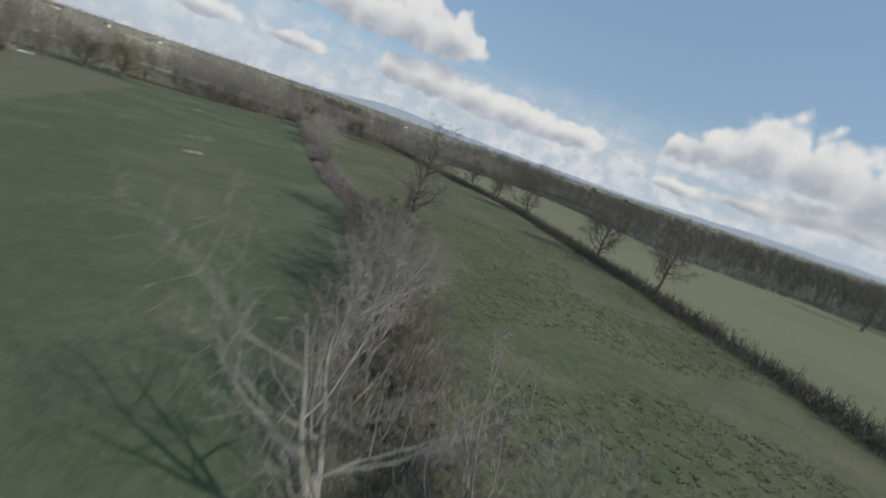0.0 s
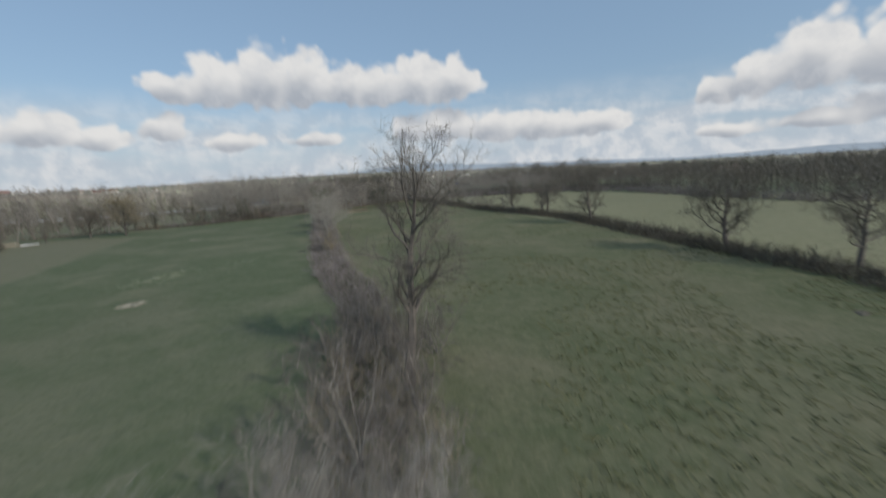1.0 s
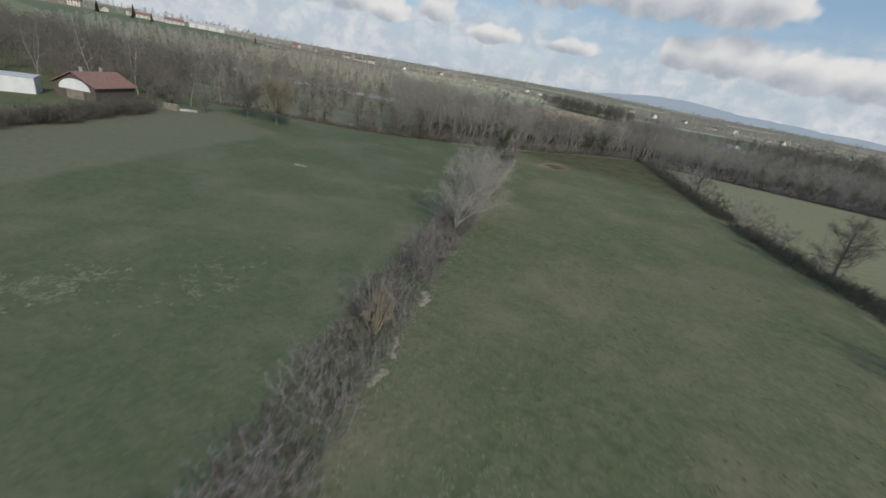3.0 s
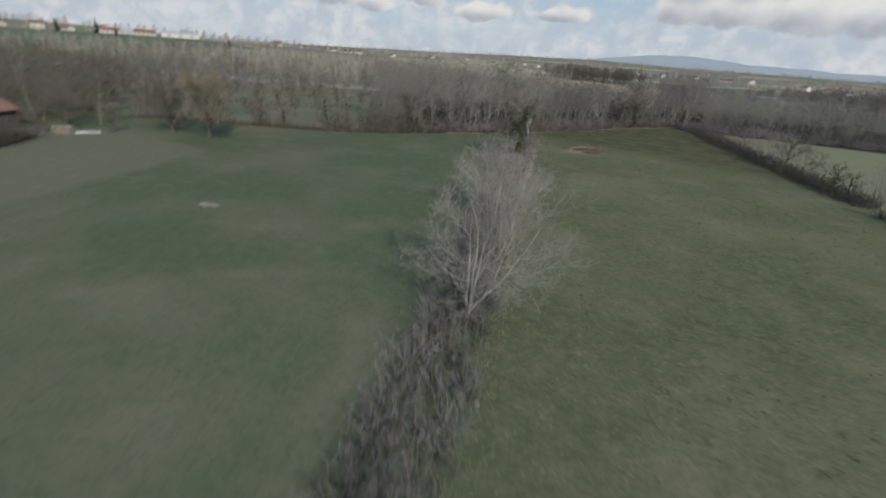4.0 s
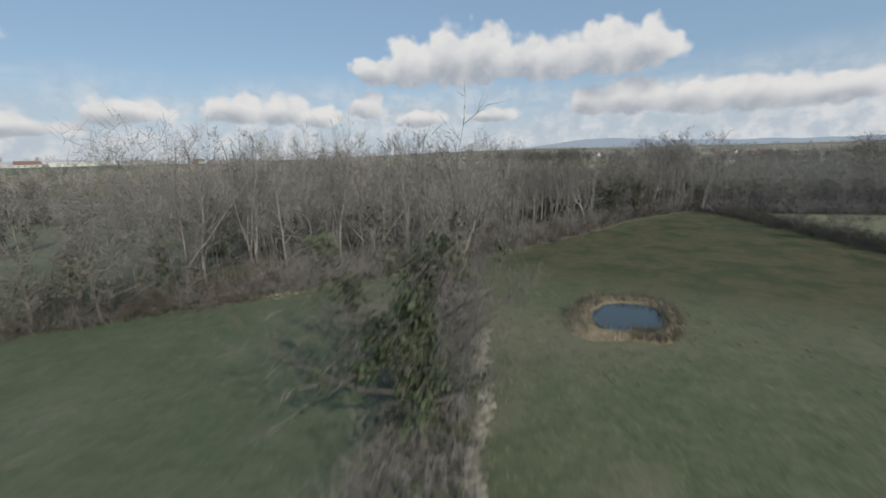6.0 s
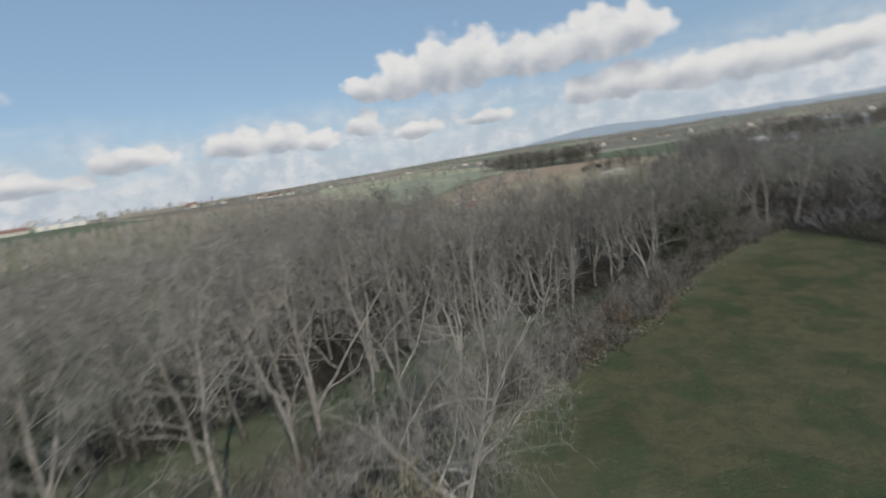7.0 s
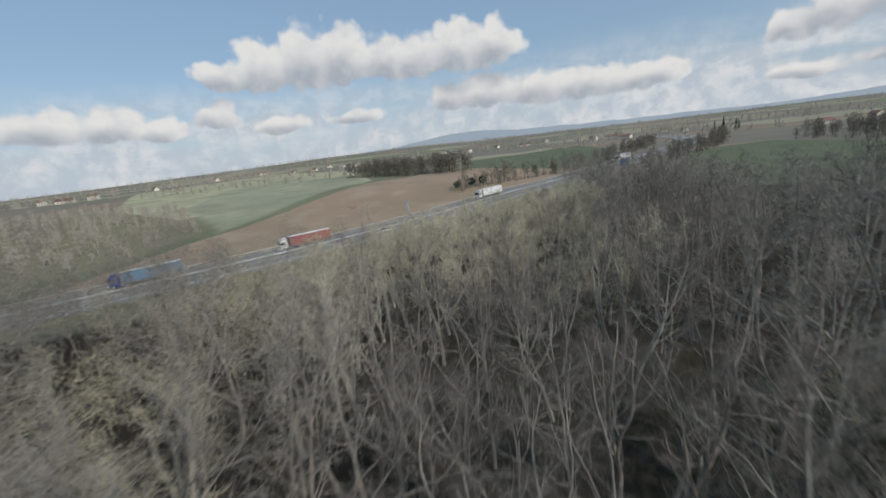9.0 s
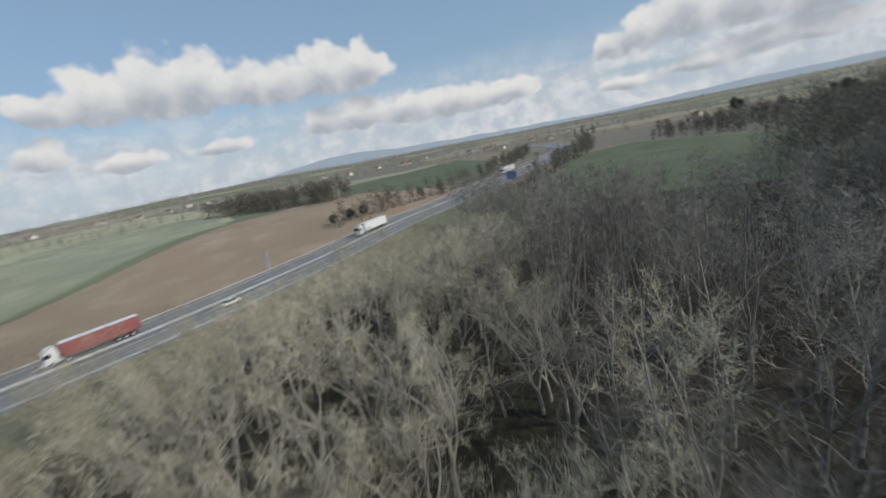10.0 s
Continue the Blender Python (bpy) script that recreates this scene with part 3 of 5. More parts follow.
def build_motorway():
    pts = road_points(6.0)
    verts, faces = [], []
    profile = [(-17.5, -1.3), (-12.8, -0.05), (-11.5, 0.0), (-1.6, 0.0), (-1.5, 0.02), (1.5, 0.02), (1.6, 0.0), (11.5, 0.0), (12.8, -0.05), (17.5, -1.3)]
    for p, d in pts:
        side = Vector((d.y, -d.x))
        for o, h in profile:
            q = p + side * o
            verts.append((q.x, q.y, road_z(p.x, p.y) + h))
    n = len(profile)
    for i in range(len(pts) - 1):
        for k in range(n - 1):
            faces.append((i * n + k, i * n + k + 1, (i + 1) * n + k + 1, (i + 1) * n + k))
    me = mesh_from("road", verts, faces, TARMAC)
    me.materials.append(GROUND)
    for k, f in enumerate(me.polygons):
        if k % (n - 1) in (0, n - 2):
            f.material_index = 1
    road = tagged(new("road", me), "grey tarmac motorway with two carriageways on a low bank", "road", kind="structure")
    dense = road_points(4.0)
    for o in (-11.2, -2.4, 2.4, 11.2):
        part("edge_line", strip("edge_line", o, 0.28, 0.02, LINE_PAINT, dense), road)
    for o in (-7.2, 7.2):
        part("lane_line", strip("lane_line", o, 0.22, 0.02, LINE_PAINT, dense, gaps=3), road)
    near = [row for row in road_points(4.0) if -260 < row[0].x < 40]
    post_mesh = boxes((0, 0, 0, 0.10, 0.14, 0.75))
    post = bpy.data.meshes.new("post")
    post_mesh.to_mesh(post)
    post_mesh.free()
    post.materials.append(STEEL)
    for o, label in ((-12.2, "galvanised steel guard rail beside the motorway"), (-0.6, "galvanised steel guard rail in the central reserve"),
                     (0.6, "galvanised steel guard rail in the central reserve"), (12.2, "galvanised steel guard rail beside the motorway")):
        first = near[0][0]
        rail_ob = tagged(new("guard_rail"), label, "guard rail", "motorway guard rails")
        rv, rf = [], []
        shape = [(0.0, 0.45), (0.06, 0.50), (0.0, 0.58), (0.06, 0.66), (0.0, 0.72), (-0.03, 0.72), (-0.03, 0.45)]
        for p, d in near:
            side = Vector((d.y, -d.x))
            for across, h in shape:
                q = p + side * (o + across)
                rv.append((q.x, q.y, road_z(p.x, p.y) + h))
        k = len(shape)
        for i in range(len(near) - 1):
            for j in range(k):
                rf.append((i * k + j, i * k + (j + 1) % k, (i + 1) * k + (j + 1) % k, (i + 1) * k + j))
        part("rail", mesh_from("rail", rv, rf, STEEL), rail_ob)
        for p, d in near[::2]:
            side = Vector((d.y, -d.x))
            q = p + side * (o - 0.1)
            part("post", post, rail_ob, place=pose(q.x, q.y, road_z(p.x, p.y) - 0.05, 0, 0, math.degrees(math.atan2(d.y, d.x))))
    return road


build_ground()
build_hills()
build_motorway()


# ---- trees and hedges ----
def along(line, spacing):
    """Places every so many metres along a bent line."""
    out, left = [], 0.0
    for (x0, y0), (x1, y1) in zip(line, line[1:]):
        long = math.hypot(x1 - x0, y1 - y0)
        while left <= long:
            f = left / long
            out.append((x0 + (x1 - x0) * f, y0 + (y1 - y0) * f, math.atan2(y1 - y0, x1 - x0)))
            left += spacing
        left -= long
    return out


def within(x, y, corners):
    """Whether a place lies inside an outline."""
    hit, j = False, len(corners) - 1
    for i in range(len(corners)):
        (xi, yi), (xj, yj) = corners[i], corners[j]
        if (yi > y) != (yj > y) and x < (xj - xi) * (y - yi) / (yj - yi) + xi:
            hit = not hit
        j = i
    return hit


def thicket(seed, wide, high, stems, thick, mat, name="thicket", arch=0.35):
    """The mesh of a leafless bush: arching stems from the ground, each with side twigs."""
    w = Wood()
    grow_thicket(w, random.Random(seed), 0.0, 0.0, 0.0, wide, high, stems, thick, arch, 14)
    return w.mesh(name, mat)


def grow_thicket(w, rng, x, y, z, wide, high, stems, thick, arch=0.35, twigs=9):
    for _ in range(stems):
        a, r = rng.uniform(0, 6.283), rng.random() ** 0.6 * wide * 0.8
        foot = Vector((x + r * math.cos(a), y + r * math.sin(a), z - 0.1))
        tall = high * rng.uniform(0.5, 1.0) * (1 - 0.4 * (r / wide) ** 2)
        way = Vector((math.cos(a) * arch + rng.gauss(0, 0.35), math.sin(a) * arch + rng.gauss(0, 0.35), 1.0))
        line = wander(rng, foot, way, tall, 2, 0.45, -0.05)
        w.tube(line, [thick, thick * 0.7, thick * 0.3], 3)
        for k in range(twigs * 2):
            j = rng.choice((0, 1, 1))
            at = line[j].lerp(line[j + 1], rng.random())
            out = somewhere(rng) + Vector((0, 0, 0.25))
            tip = at + out.normalized() * rng.uniform(0.4, 1.0) * high * 0.3
            w.sliver(at, tip, thick * 0.45)


LEFT_HEDGE = [(7, -50), (4, 5), (2, 28), (0, 42), (-3, 57), (-7.5, 70), (-13.5, 83), (-18, 94), (-24.4, 112), (-29.6, 130), (-37.4, 152), (-44.2, 174), (-49, 190), (-55, 207), (-59, 219), (-62, 226)]
RIGHT_HEDGE = [(52, -60), (51, 20), (50, 47), (48, 68), (45, 86), (38, 127), (35, 142), (27, 160), (16, 182), (6, 207), (-1, 228), (-7, 246), (-20, 290)]
WOOD_EDGE = [(-112, 173), (-97, 181), (-85, 193.5), (-76, 205), (-67, 218), (-58.5, 233), (-53, 243), (-48.5, 252), (-45.5, 261), (-41.5, 271), (-34.5, 283), (-26, 294)]
rng = random.Random(11)

BRAMBLES = [thicket(20 + i, 1.9, 2.4 + 0.3 * i, 21, 0.017, BRAMBLE, "bramble_bush") for i in range(4)]
DARK_BUSHES = [thicket(30 + i, 1.6, 2.3 + 0.4 * i, 60, 0.026, DARK_AND_SHADE_BRAMBLE, "dark_bush") for i in range(3)]
for x, y, a in along(LEFT_HEDGE, 2.1):
    if y < -8:
        continue
    for side in (-1.3, 1.3):
        o = side + rng.uniform(-0.6, 0.6)
        ob = new("hedge_bush", rng.choice(BRAMBLES))
        px, py = x + math.sin(a) * o + rng.uniform(-0.4, 0.4), y - math.cos(a) * o + rng.uniform(-0.4, 0.4)
        ob.matrix_basis = pose(px, py, land(px, py), 0, 0, rng.uniform(0, 360)) @ Matrix.Scale(rng.uniform(0.6, 1.1) * (1.0 + 0.45 * noise.noise((px / 6, py / 6, 2.0))), 4)
        tagged(ob, "leafless grey-brown bramble bush in the field hedge", "bush", "bushes of the middle hedge")


def hedge_fringe():
    """Scrub that widens the hedge, and the pale dry-grass bank along its sunny foot."""
    q = random.Random(31)
    scrub, canes, straw, verts, faces = Wood(), Wood(), Wood(), [], []
    for x, y, a in along(LEFT_HEDGE, 1.5):
        if y < -8:
            continue
        for side in (-1, 1):
            o = side * (q.uniform(2.0, 4.4) if y < 58 else q.uniform(2.0, 2.7) if side > 0 else q.uniform(1.2, 1.9))
            px, py = x + math.sin(a) * o, y - math.cos(a) * o
            grow_thicket(scrub, q, px, py, land(px, py), 1.1, q.uniform(0.9, 2.0), 12, 0.02, 0.5, 6)
            if y < 60:
                o = side * q.uniform(0.5, 3.6)
                px, py = x + math.sin(a) * o, y - math.cos(a) * o
                grow_thicket(canes, q, px, py, land(px, py), 0.8, q.uniform(2.0, 4.6), 8, 0.022, 0.2, 12)
    slices = 0
    for x, y, a in along(LEFT_HEDGE[5:], 0.2):
        if y > 203:
            continue
        bend = 0.6 * noise.noise((x / 5, y / 5, 3.0)) + 0.25 * noise.noise((x * 0.8, y * 0.8, 3.0))
        # a slice across the bank of pale earth and matted straw
        rich = noise.noise((x / 3.0, y / 3.0, 8.0)) + 0.6 * noise.noise((x * 1.1, y * 1.1, 5.0))
        late = step(y, 138, 160)
        reach = (1 - late) * 0.55 * step(rich, 0.0, 0.6) + late * (0.5 + 0.3 * step(rich, -0.5, 0.5))
        for f, h in ((-1.0, -0.08), (-0.55, 0.08), (0.0, 0.12), (0.5, 0.06), (1.0, -0.08)):
            o = 3.1 + bend + f * reach * q.uniform(0.5, 1.4)
            px, py = x + math.sin(a) * o, y - math.cos(a) * o
            verts.append((px, py, land(px, py) - 0.22 * (1 - step(reach, 0.05, 0.4)) + (h + q.uniform(-0.1, 0.1)) * (0.3 + reach)))
        n = len(verts) - 5
        if slices:
            faces += [(n - 5 + k, n - 4 + k, n + 1 + k, n + k) for k in range(4)]
        slices += 1
        for _ in range(2):
            o = q.gauss(3.3, 0.5) + bend
            px, py = x + math.sin(a) * o, y - math.cos(a) * o
            grow_thicket(straw, q, px, py, land(px, py), 0.3, q.uniform(0.2, 0.5), 4, 0.02, 0.9, 3)
    for n, (x, y, a) in enumerate(along(WOOD_EDGE[3:], 0.9)):
        bend = 0.8 * noise.noise((x / 6, y / 6, 3.0))
        for _ in range(4 if noise.noise((x / 5, y / 5, 6.0)) > -0.25 else 1):
            o = q.gauss(0.6, 0.35) + bend
            px, py = x + math.sin(a) * o, y - math.cos(a) * o
            grow_thicket(straw, q, px, py, land(px, py), 0.3, q.uniform(0.3, 0.7), 6, 0.05, 0.9, 4)
    for x, y, a in along(WOOD_EDGE[3:7], 0.25):
        # the pale broken bank at the wood's foot
        if noise.noise((x / 4, y / 4, 2.0)) < 0.1:
            continue
        o, wide, high = 1.0 + 0.5 * noise.noise((x / 5, y / 5, 3.0)) + q.gauss(0, 0.3), q.uniform(0.06, 0.18), q.uniform(0.04, 0.12)
        px, py = x + math.sin(a) * o, y - math.cos(a) * o
        z, n, spin = land(px, py), len(verts), q.uniform(0, 6.28)
        for k in range(6):
            c = spin + k * 1.047
            verts.append((px + wide * math.cos(c) * q.uniform(0.7, 1.3), py + wide * math.sin(c) * q.uniform(0.7, 1.3), z - 0.05))
        for k in range(3):
            c = spin + k * 2.094
            verts.append((px + 0.5 * wide * math.cos(c), py + 0.5 * wide * math.sin(c), z + high * q.uniform(0.7, 1.2)))
        faces += [(n + 6, n + 7, n + 8), (n, n + 1, n + 7, n + 6), (n + 1, n + 2, n + 7), (n + 2, n + 3, n + 8, n + 7), (n + 3, n + 4, n + 8), (n + 4, n + 5, n + 6, n + 8), (n + 5, n, n + 6)]
    tagged(new("hedge_scrub", scrub.mesh("hedge_scrub", BRAMBLE)), "low leafless scrub along both sides of the middle hedge", "scrub", kind="stuff")
    # darker stems paint in the shade inside the hedge
    heart = Wood()
    for x, y, a in along(LEFT_HEDGE, 0.9):
        if y < -8:
            continue
        for o in (-1.5, 0.0, 1.5):
            o += q.uniform(-0.6, 0.6)
            px, py = x + math.sin(a) * o, y - math.cos(a) * o
            grow_thicket(heart, q, px, py, land(px, py), 0.9, q.uniform(0.8, 1.7), 7, 0.045, 0.5, 9)
    tagged(new("hedge_heart", heart.mesh("hedge_heart", DARK_AND_SHADE_BRAMBLE)), "tangled brambles in the middle hedge's heart, darkened to stand for shade", "scrub", kind="stuff")
    tagged(new("hedge_canes", canes.mesh("hedge_canes", OCHRE_TWIGS)), "upright ochre canes and saplings in the middle hedge", "scrub", kind="stuff")
    bank = tagged(new("hedge_bank", mesh_from("hedge_bank", verts, faces, BANK)), "broken pale bank of dry grass along the hedge and wood foot", "bank", kind="structure")
    tagged(new("bank_grass", straw.mesh("bank_grass", STRAW)), "pale dry grass hanging over the hedge bank", "grass", kind="stuff")
    dark = Wood()
    for x, y, a in along(RIGHT_HEDGE, 1.7):
        if y < 18 or 193 < y < 197:
            continue
        for o in (-1.9, -0.7, 0.7, 1.9):
            o += q.uniform(-0.5, 0.5)
            px, py = x + math.sin(a) * o, y - math.cos(a) * o
            grow_thicket(dark, q, px, py, land(px, py), 1.2, q.uniform(1.8, 3.5), 15, 0.036, 0.45, 7)
    tagged(new("boundary_hedge", dark.mesh("boundary_hedge", DARK_AND_SHADE_BRAMBLE)), "dense dark hedge between the meadow and the next field", "hedge", kind="stuff")


hedge_fringe()

# trees standing in the two hedges
OAKS = [bare_tree(60 + i, 11.5, 5.4, 0.40, 19, first=0.2, rise=0.6, branches=8, twigs=9, fine=3, thick=0.015, wild=0.34, bark=OAK_BARK, twig=DARK_TWIGS, name="oak") for i in range(3)]
TALL_OAK = bare_tree(74, 17.0, 4.6, 0.40, 26, first=0.3, rise=0.75, branches=8, twigs=8, fine=2, thick=0.012, wild=0.36, bark=OAK_BARK, twig=DARK_TWIGS, name="tall_oak")
STEMMY = [bare_tree(80 + i, 8.3, 4.9, 0.13, 26, first=0.12, rise=0.6, branches=6, twigs=7, fine=2, thick=0.012, wild=0.3, stems=4 + i, bark=BARK, twig=WOOD_TWIGS, name="stemmy_tree") for i in range(3)]
STEMMY.append(bare_tree(83, 8.6, 5.2, 0.14, 26, first=0.14, rise=0.6, branches=6, twigs=7, fine=2, thick=0.012, wild=0.32, stems=5, bark=PALE_BARK, twig=TWIGS, name="stemmy_tree"))
IVY_TREE = bare_tree(90, 10.5, 7.6, 0.32, 26, first=0.12, rise=0.5, branches=6, twigs=8, fine=2, thick=0.013, wild=0.3, stems=2, fork=0.12, bark=OAK_BARK, twig=DARK_TWIGS, ivy=2600, name="ivy_tree")
SMALL_IVY_TREE = bare_tree(91, 7.0, 3.0, 0.24, 12, first=0.25, rise=0.6, branches=5, twigs=6, fine=2, thick=0.025, wild=0.36, bark=OAK_BARK, twig=DARK_TWIGS, ivy=900, name="small_ivy_tree")
BROAD = bare_tree(97, 9.2, 8.4, 0.17, 48, first=0.14, rise=0.6, branches=8, twigs=9, fine=2, thick=0.009, wild=0.36, stems=5, bark=PALE_BARK, twig=TWIGS, name="broad_tree")
YELLOW_SHRUB = bare_tree(92, 6.0, 2.6, 0.11, 28, first=0.12, rise=1.5, branches=5, twigs=7, fine=2, thick=0.014, wild=0.2, stems=7, bark=OCHRE_TWIGS, twig=OCHRE_TWIGS, name="yellow_shrub")

plant("oak_tree", TALL_OAK, 0.9, 49.0, "tall leafless oak standing in the middle hedge", "tree", turn=40, size=0.92)
for x, y, size, k, turn in ((44.8, 86, 1.0, 0, 20), (52.0, 73.5, 1.0, 1, 75), (38, 127, 1.0, 2, 140), (33.5, 156, 0.92, 0, 200), (25, 171, 0.85, 1, 260), (143, 108, 1.0, 2, 10), (33, 161, 0.7, 1, 300)):
    plant("oak_tree", OAKS[k], x, y, "leafless oak with dark spreading limbs by the boundary hedge", "tree", "oaks along the boundary hedge", turn, size)
for x, y, size in ((1.2, 226, 1.0), (5.9, 206.5, 0.7), (8.0, 203, 0.6)):
    plant("ivy_tree", SMALL_IVY_TREE, x, y, "small leaning tree thick with dark ivy in the boundary hedge", "tree", "ivy trees in the boundary hedge", x * 30, size)
for x, y, size, k in ((17.5, 180, 0.72, 0), (13.5, 187.5, 0.8, 1), (11.0, 199, 0.85, 3), (3.5, 214, 0.8, 0), (0.5, 224, 0.9, 3), (-3.0, 234, 0.95, 3), (-6.5, 244, 0.9, 0), (-10, 254, 0.9, 1), (-13, 264, 0.95, 2), (22.5, 168, 0.7, 1)):
    plant("hedge_tree", STEMMY[k], x, y, "pale bushy leafless tree standing in the boundary hedge", "tree", "bushy trees of the boundary hedge", x * 23, size)
plant("ivy_tree", IVY_TREE, -48.5, 189, "tree wrapped in dark ivy at the hedge end", "tree", turn=30, size=1.12)
plant("hedge_tree", bare_tree(96, 10.5, 3.4, 0.10, 16, first=0.2, rise=1.2, branches=5, twigs=7, fine=1, thick=0.012, wild=0.22, stems=4, fork=0.06, bark=BARK, twig=TWIGS, name="slim_tree"),
      6.8, 9.6, "slim leafless tree of several stems rising out of the hedge", "tree", turn=15)
plant("forked_tree", bare_tree(98, 11.0, 6.6, 0.2, 15, first=0.15, rise=0.8, branches=6, twigs=6, fine=1, thick=0.009, wild=0.26, stems=3, fork=0.3, bark=PALE_BARK, twig=TWIGS, name="pale_forked"),
      0.6, 9.8, "pale forked leafless tree in the middle hedge", "tree", turn=50)
for x, y, size, k, turn in ((6.0, 12.5, 0.8, 1, 60), (-1.5, 17, 0.7, 2, 100), (1.0, 26, 0.8, 3, 30), (1.2, 32.5, 0.72, 3, 310), (-0.5, 41, 0.85, 1, 150),
                            (-23.6, 113, 0.52, 2, 250), (-40.5, 160, 0.72, 2, 20), (-21, 102, 0.6, 1, 44), (-32.4, 138, 0.75, 1, 10),
                            (4.2, 20, 0.62, 2, 15), (-0.8, 22.5, 0.7, 0, 75), (3.8, 27.5, 0.6, 0, 160), (-1.2, 31, 0.7, 3, 210), (2.4, 37.5, 0.62, 0, 290),
                            (-2.6, 37, 0.6, 2, 330), (2.0, 46, 0.6, 2, 45), (-3.4, 49, 0.66, 0, 115), (0.8, 51, 0.72, 1, 70), (-2.0, 53.5, 0.7, 2, 170), (2.6, 54, 0.6, 0, 20), (-4.5, 60, 0.55, 1, 250)):
    plant("multi_stem_tree", STEMMY[k], x, y, "leafless pale-stemmed tree growing out of the hedge", "tree", "pale trees in the middle hedge", turn, size)
plant("spreading_tree", bare_tree(99, 11.8, 8.6, 0.2, 40, first=0.14, rise=0.42, branches=8, twigs=8, fine=2, thick=0.009, wild=0.36, stems=5, fork=0.06, bark=PALE_BARK, twig=TWIGS, name="tall_spreading"),
      -28.6, 129.8, "tall spreading leafless tree with pale limbs in the hedge", "tree", turn=80, size=0.95)
for x, y, size, turn in ((-36.8, 152.8, 0.92, 200), (1.0, 30.5, 0.75, 20)):
    plant("broad_tree", BROAD, x, y, "low spreading leafless tree with a dense pale crown in the hedge", "tree", "spreading trees in the middle hedge", turn, size)
plant("yellow_shrub", YELLOW_SHRUB, 2.6, 20.5, "yellow-twigged leafless shrub in the hedge", "shrub", turn=0, size=1.0)
plant("yellow_shrub", YELLOW_SHRUB, -19.5, 101.0, "yellow-twigged leafless shrub in the hedge", "shrub", turn=90, size=0.8)
plant("yellow_shrub", YELLOW_SHRUB, -58.6, 215.6, "yellow-twigged leafless shrub under the corner tree", "shrub", turn=200, size=1.35)
plant("willow_tree", bare_tree(93, 10.5, 5.8, 0.32, 30, first=0.2, rise=0.9, branches=8, twigs=9, fine=2, thick=0.02, wild=0.22, bark=OAK_BARK, twig=OCHRE_TWIGS, name="willow"),
      -103, 155, "ochre-twigged leafless willow at the field edge", "tree")
plant("willow_tree", bare_tree(94, 8.6, 5.6, 0.3, 26, first=0.15, rise=0.6, branches=8, twigs=8, fine=2, thick=0.022, wild=0.28, bark=OAK_BARK, twig=DARK_TWIGS, name="thorn"),
      -113, 153, "spreading leafless thorn tree at the field edge", "tree")

# the wood
WOOD = [(-185, 312), (-89, 189)] + WOOD_EDGE[2:] + [(70, 292), (75, 345), (30, 372), (-12, 405), (-40, 440), (-150, 345)]
TALL = [bare_tree(100 + i, 15.2 + i * 0.6, 5.0, 0.17 + 0.02 * (i % 3), 18, first=0.2, rise=0.8, branches=7, twigs=7, fine=1, thick=0.009, wild=0.36, stems=1 + i % 3, fork=0.24 if i % 3 else 0.0,
                  bark=PALE_BARK if i in (1, 3, 4) else BARK, twig=WOOD_TWIGS, name="wood_tree") for i in range(6)]
FORKED = [bare_tree(110 + i, 14.2, 5.4, 0.25, 20, first=0.16, rise=0.7, branches=7, twigs=7, fine=1, thick=0.009, wild=0.38, stems=3 + i, fork=0.22, bark=BARK if i else PALE_BARK, twig=WOOD_TWIGS, name="forked_tree") for i in range(3)]
YELLOWED = [bare_tree(114 + i, 13.4, 5.2, 0.23, 19, first=0.16, rise=0.75, branches=6, twigs=8, fine=2, thick=0.010, wild=0.38, stems=2 + i, fork=0.22, bark=PALE_BARK, twig=LICHEN_TWIGS, name="lichen_tree") for i in range(3)]
MIDDLE = [bare_tree(120 + i, 15.0 + i * 0.8, 5.0, 0.2, 12, first=0.2, rise=0.75, branches=5, twigs=7, fine=1, thick=0.016, wild=0.32, stems=1 + i % 3, fork=0.2 if i % 3 else 0.0, bark=BARK, twig=TWIGS if i < 2 else WOOD_TWIGS, name="middle_tree") for i in range(4)]
LICHEN_MIDDLE = [bare_tree(125 + i, 12.0, 5.6, 0.22, 12, first=0.2, rise=0.8, branches=5, twigs=7, fine=1, thick=0.016, wild=0.32, stems=3, fork=0.2, bark=PALE_BARK, twig=LICHEN_TWIGS, name="lichen_middle_tree") for i in range(2)]


def from_edge(x, y):
    """Metres from a place to the pasture's edge of the wood."""
    least = 1e9
    for (x0, y0), (x1, y1) in zip(WOOD_EDGE, WOOD_EDGE[1:]):
        k = min(1.0, max(0.0, ((x - x0) * (x1 - x0) + (y - y0) * (y1 - y0)) / ((x1 - x0) ** 2 + (y1 - y0) ** 2)))
        least = min(least, math.hypot(x - x0 - k * (x1 - x0), y - y0 - k * (y1 - y0)))
    return least


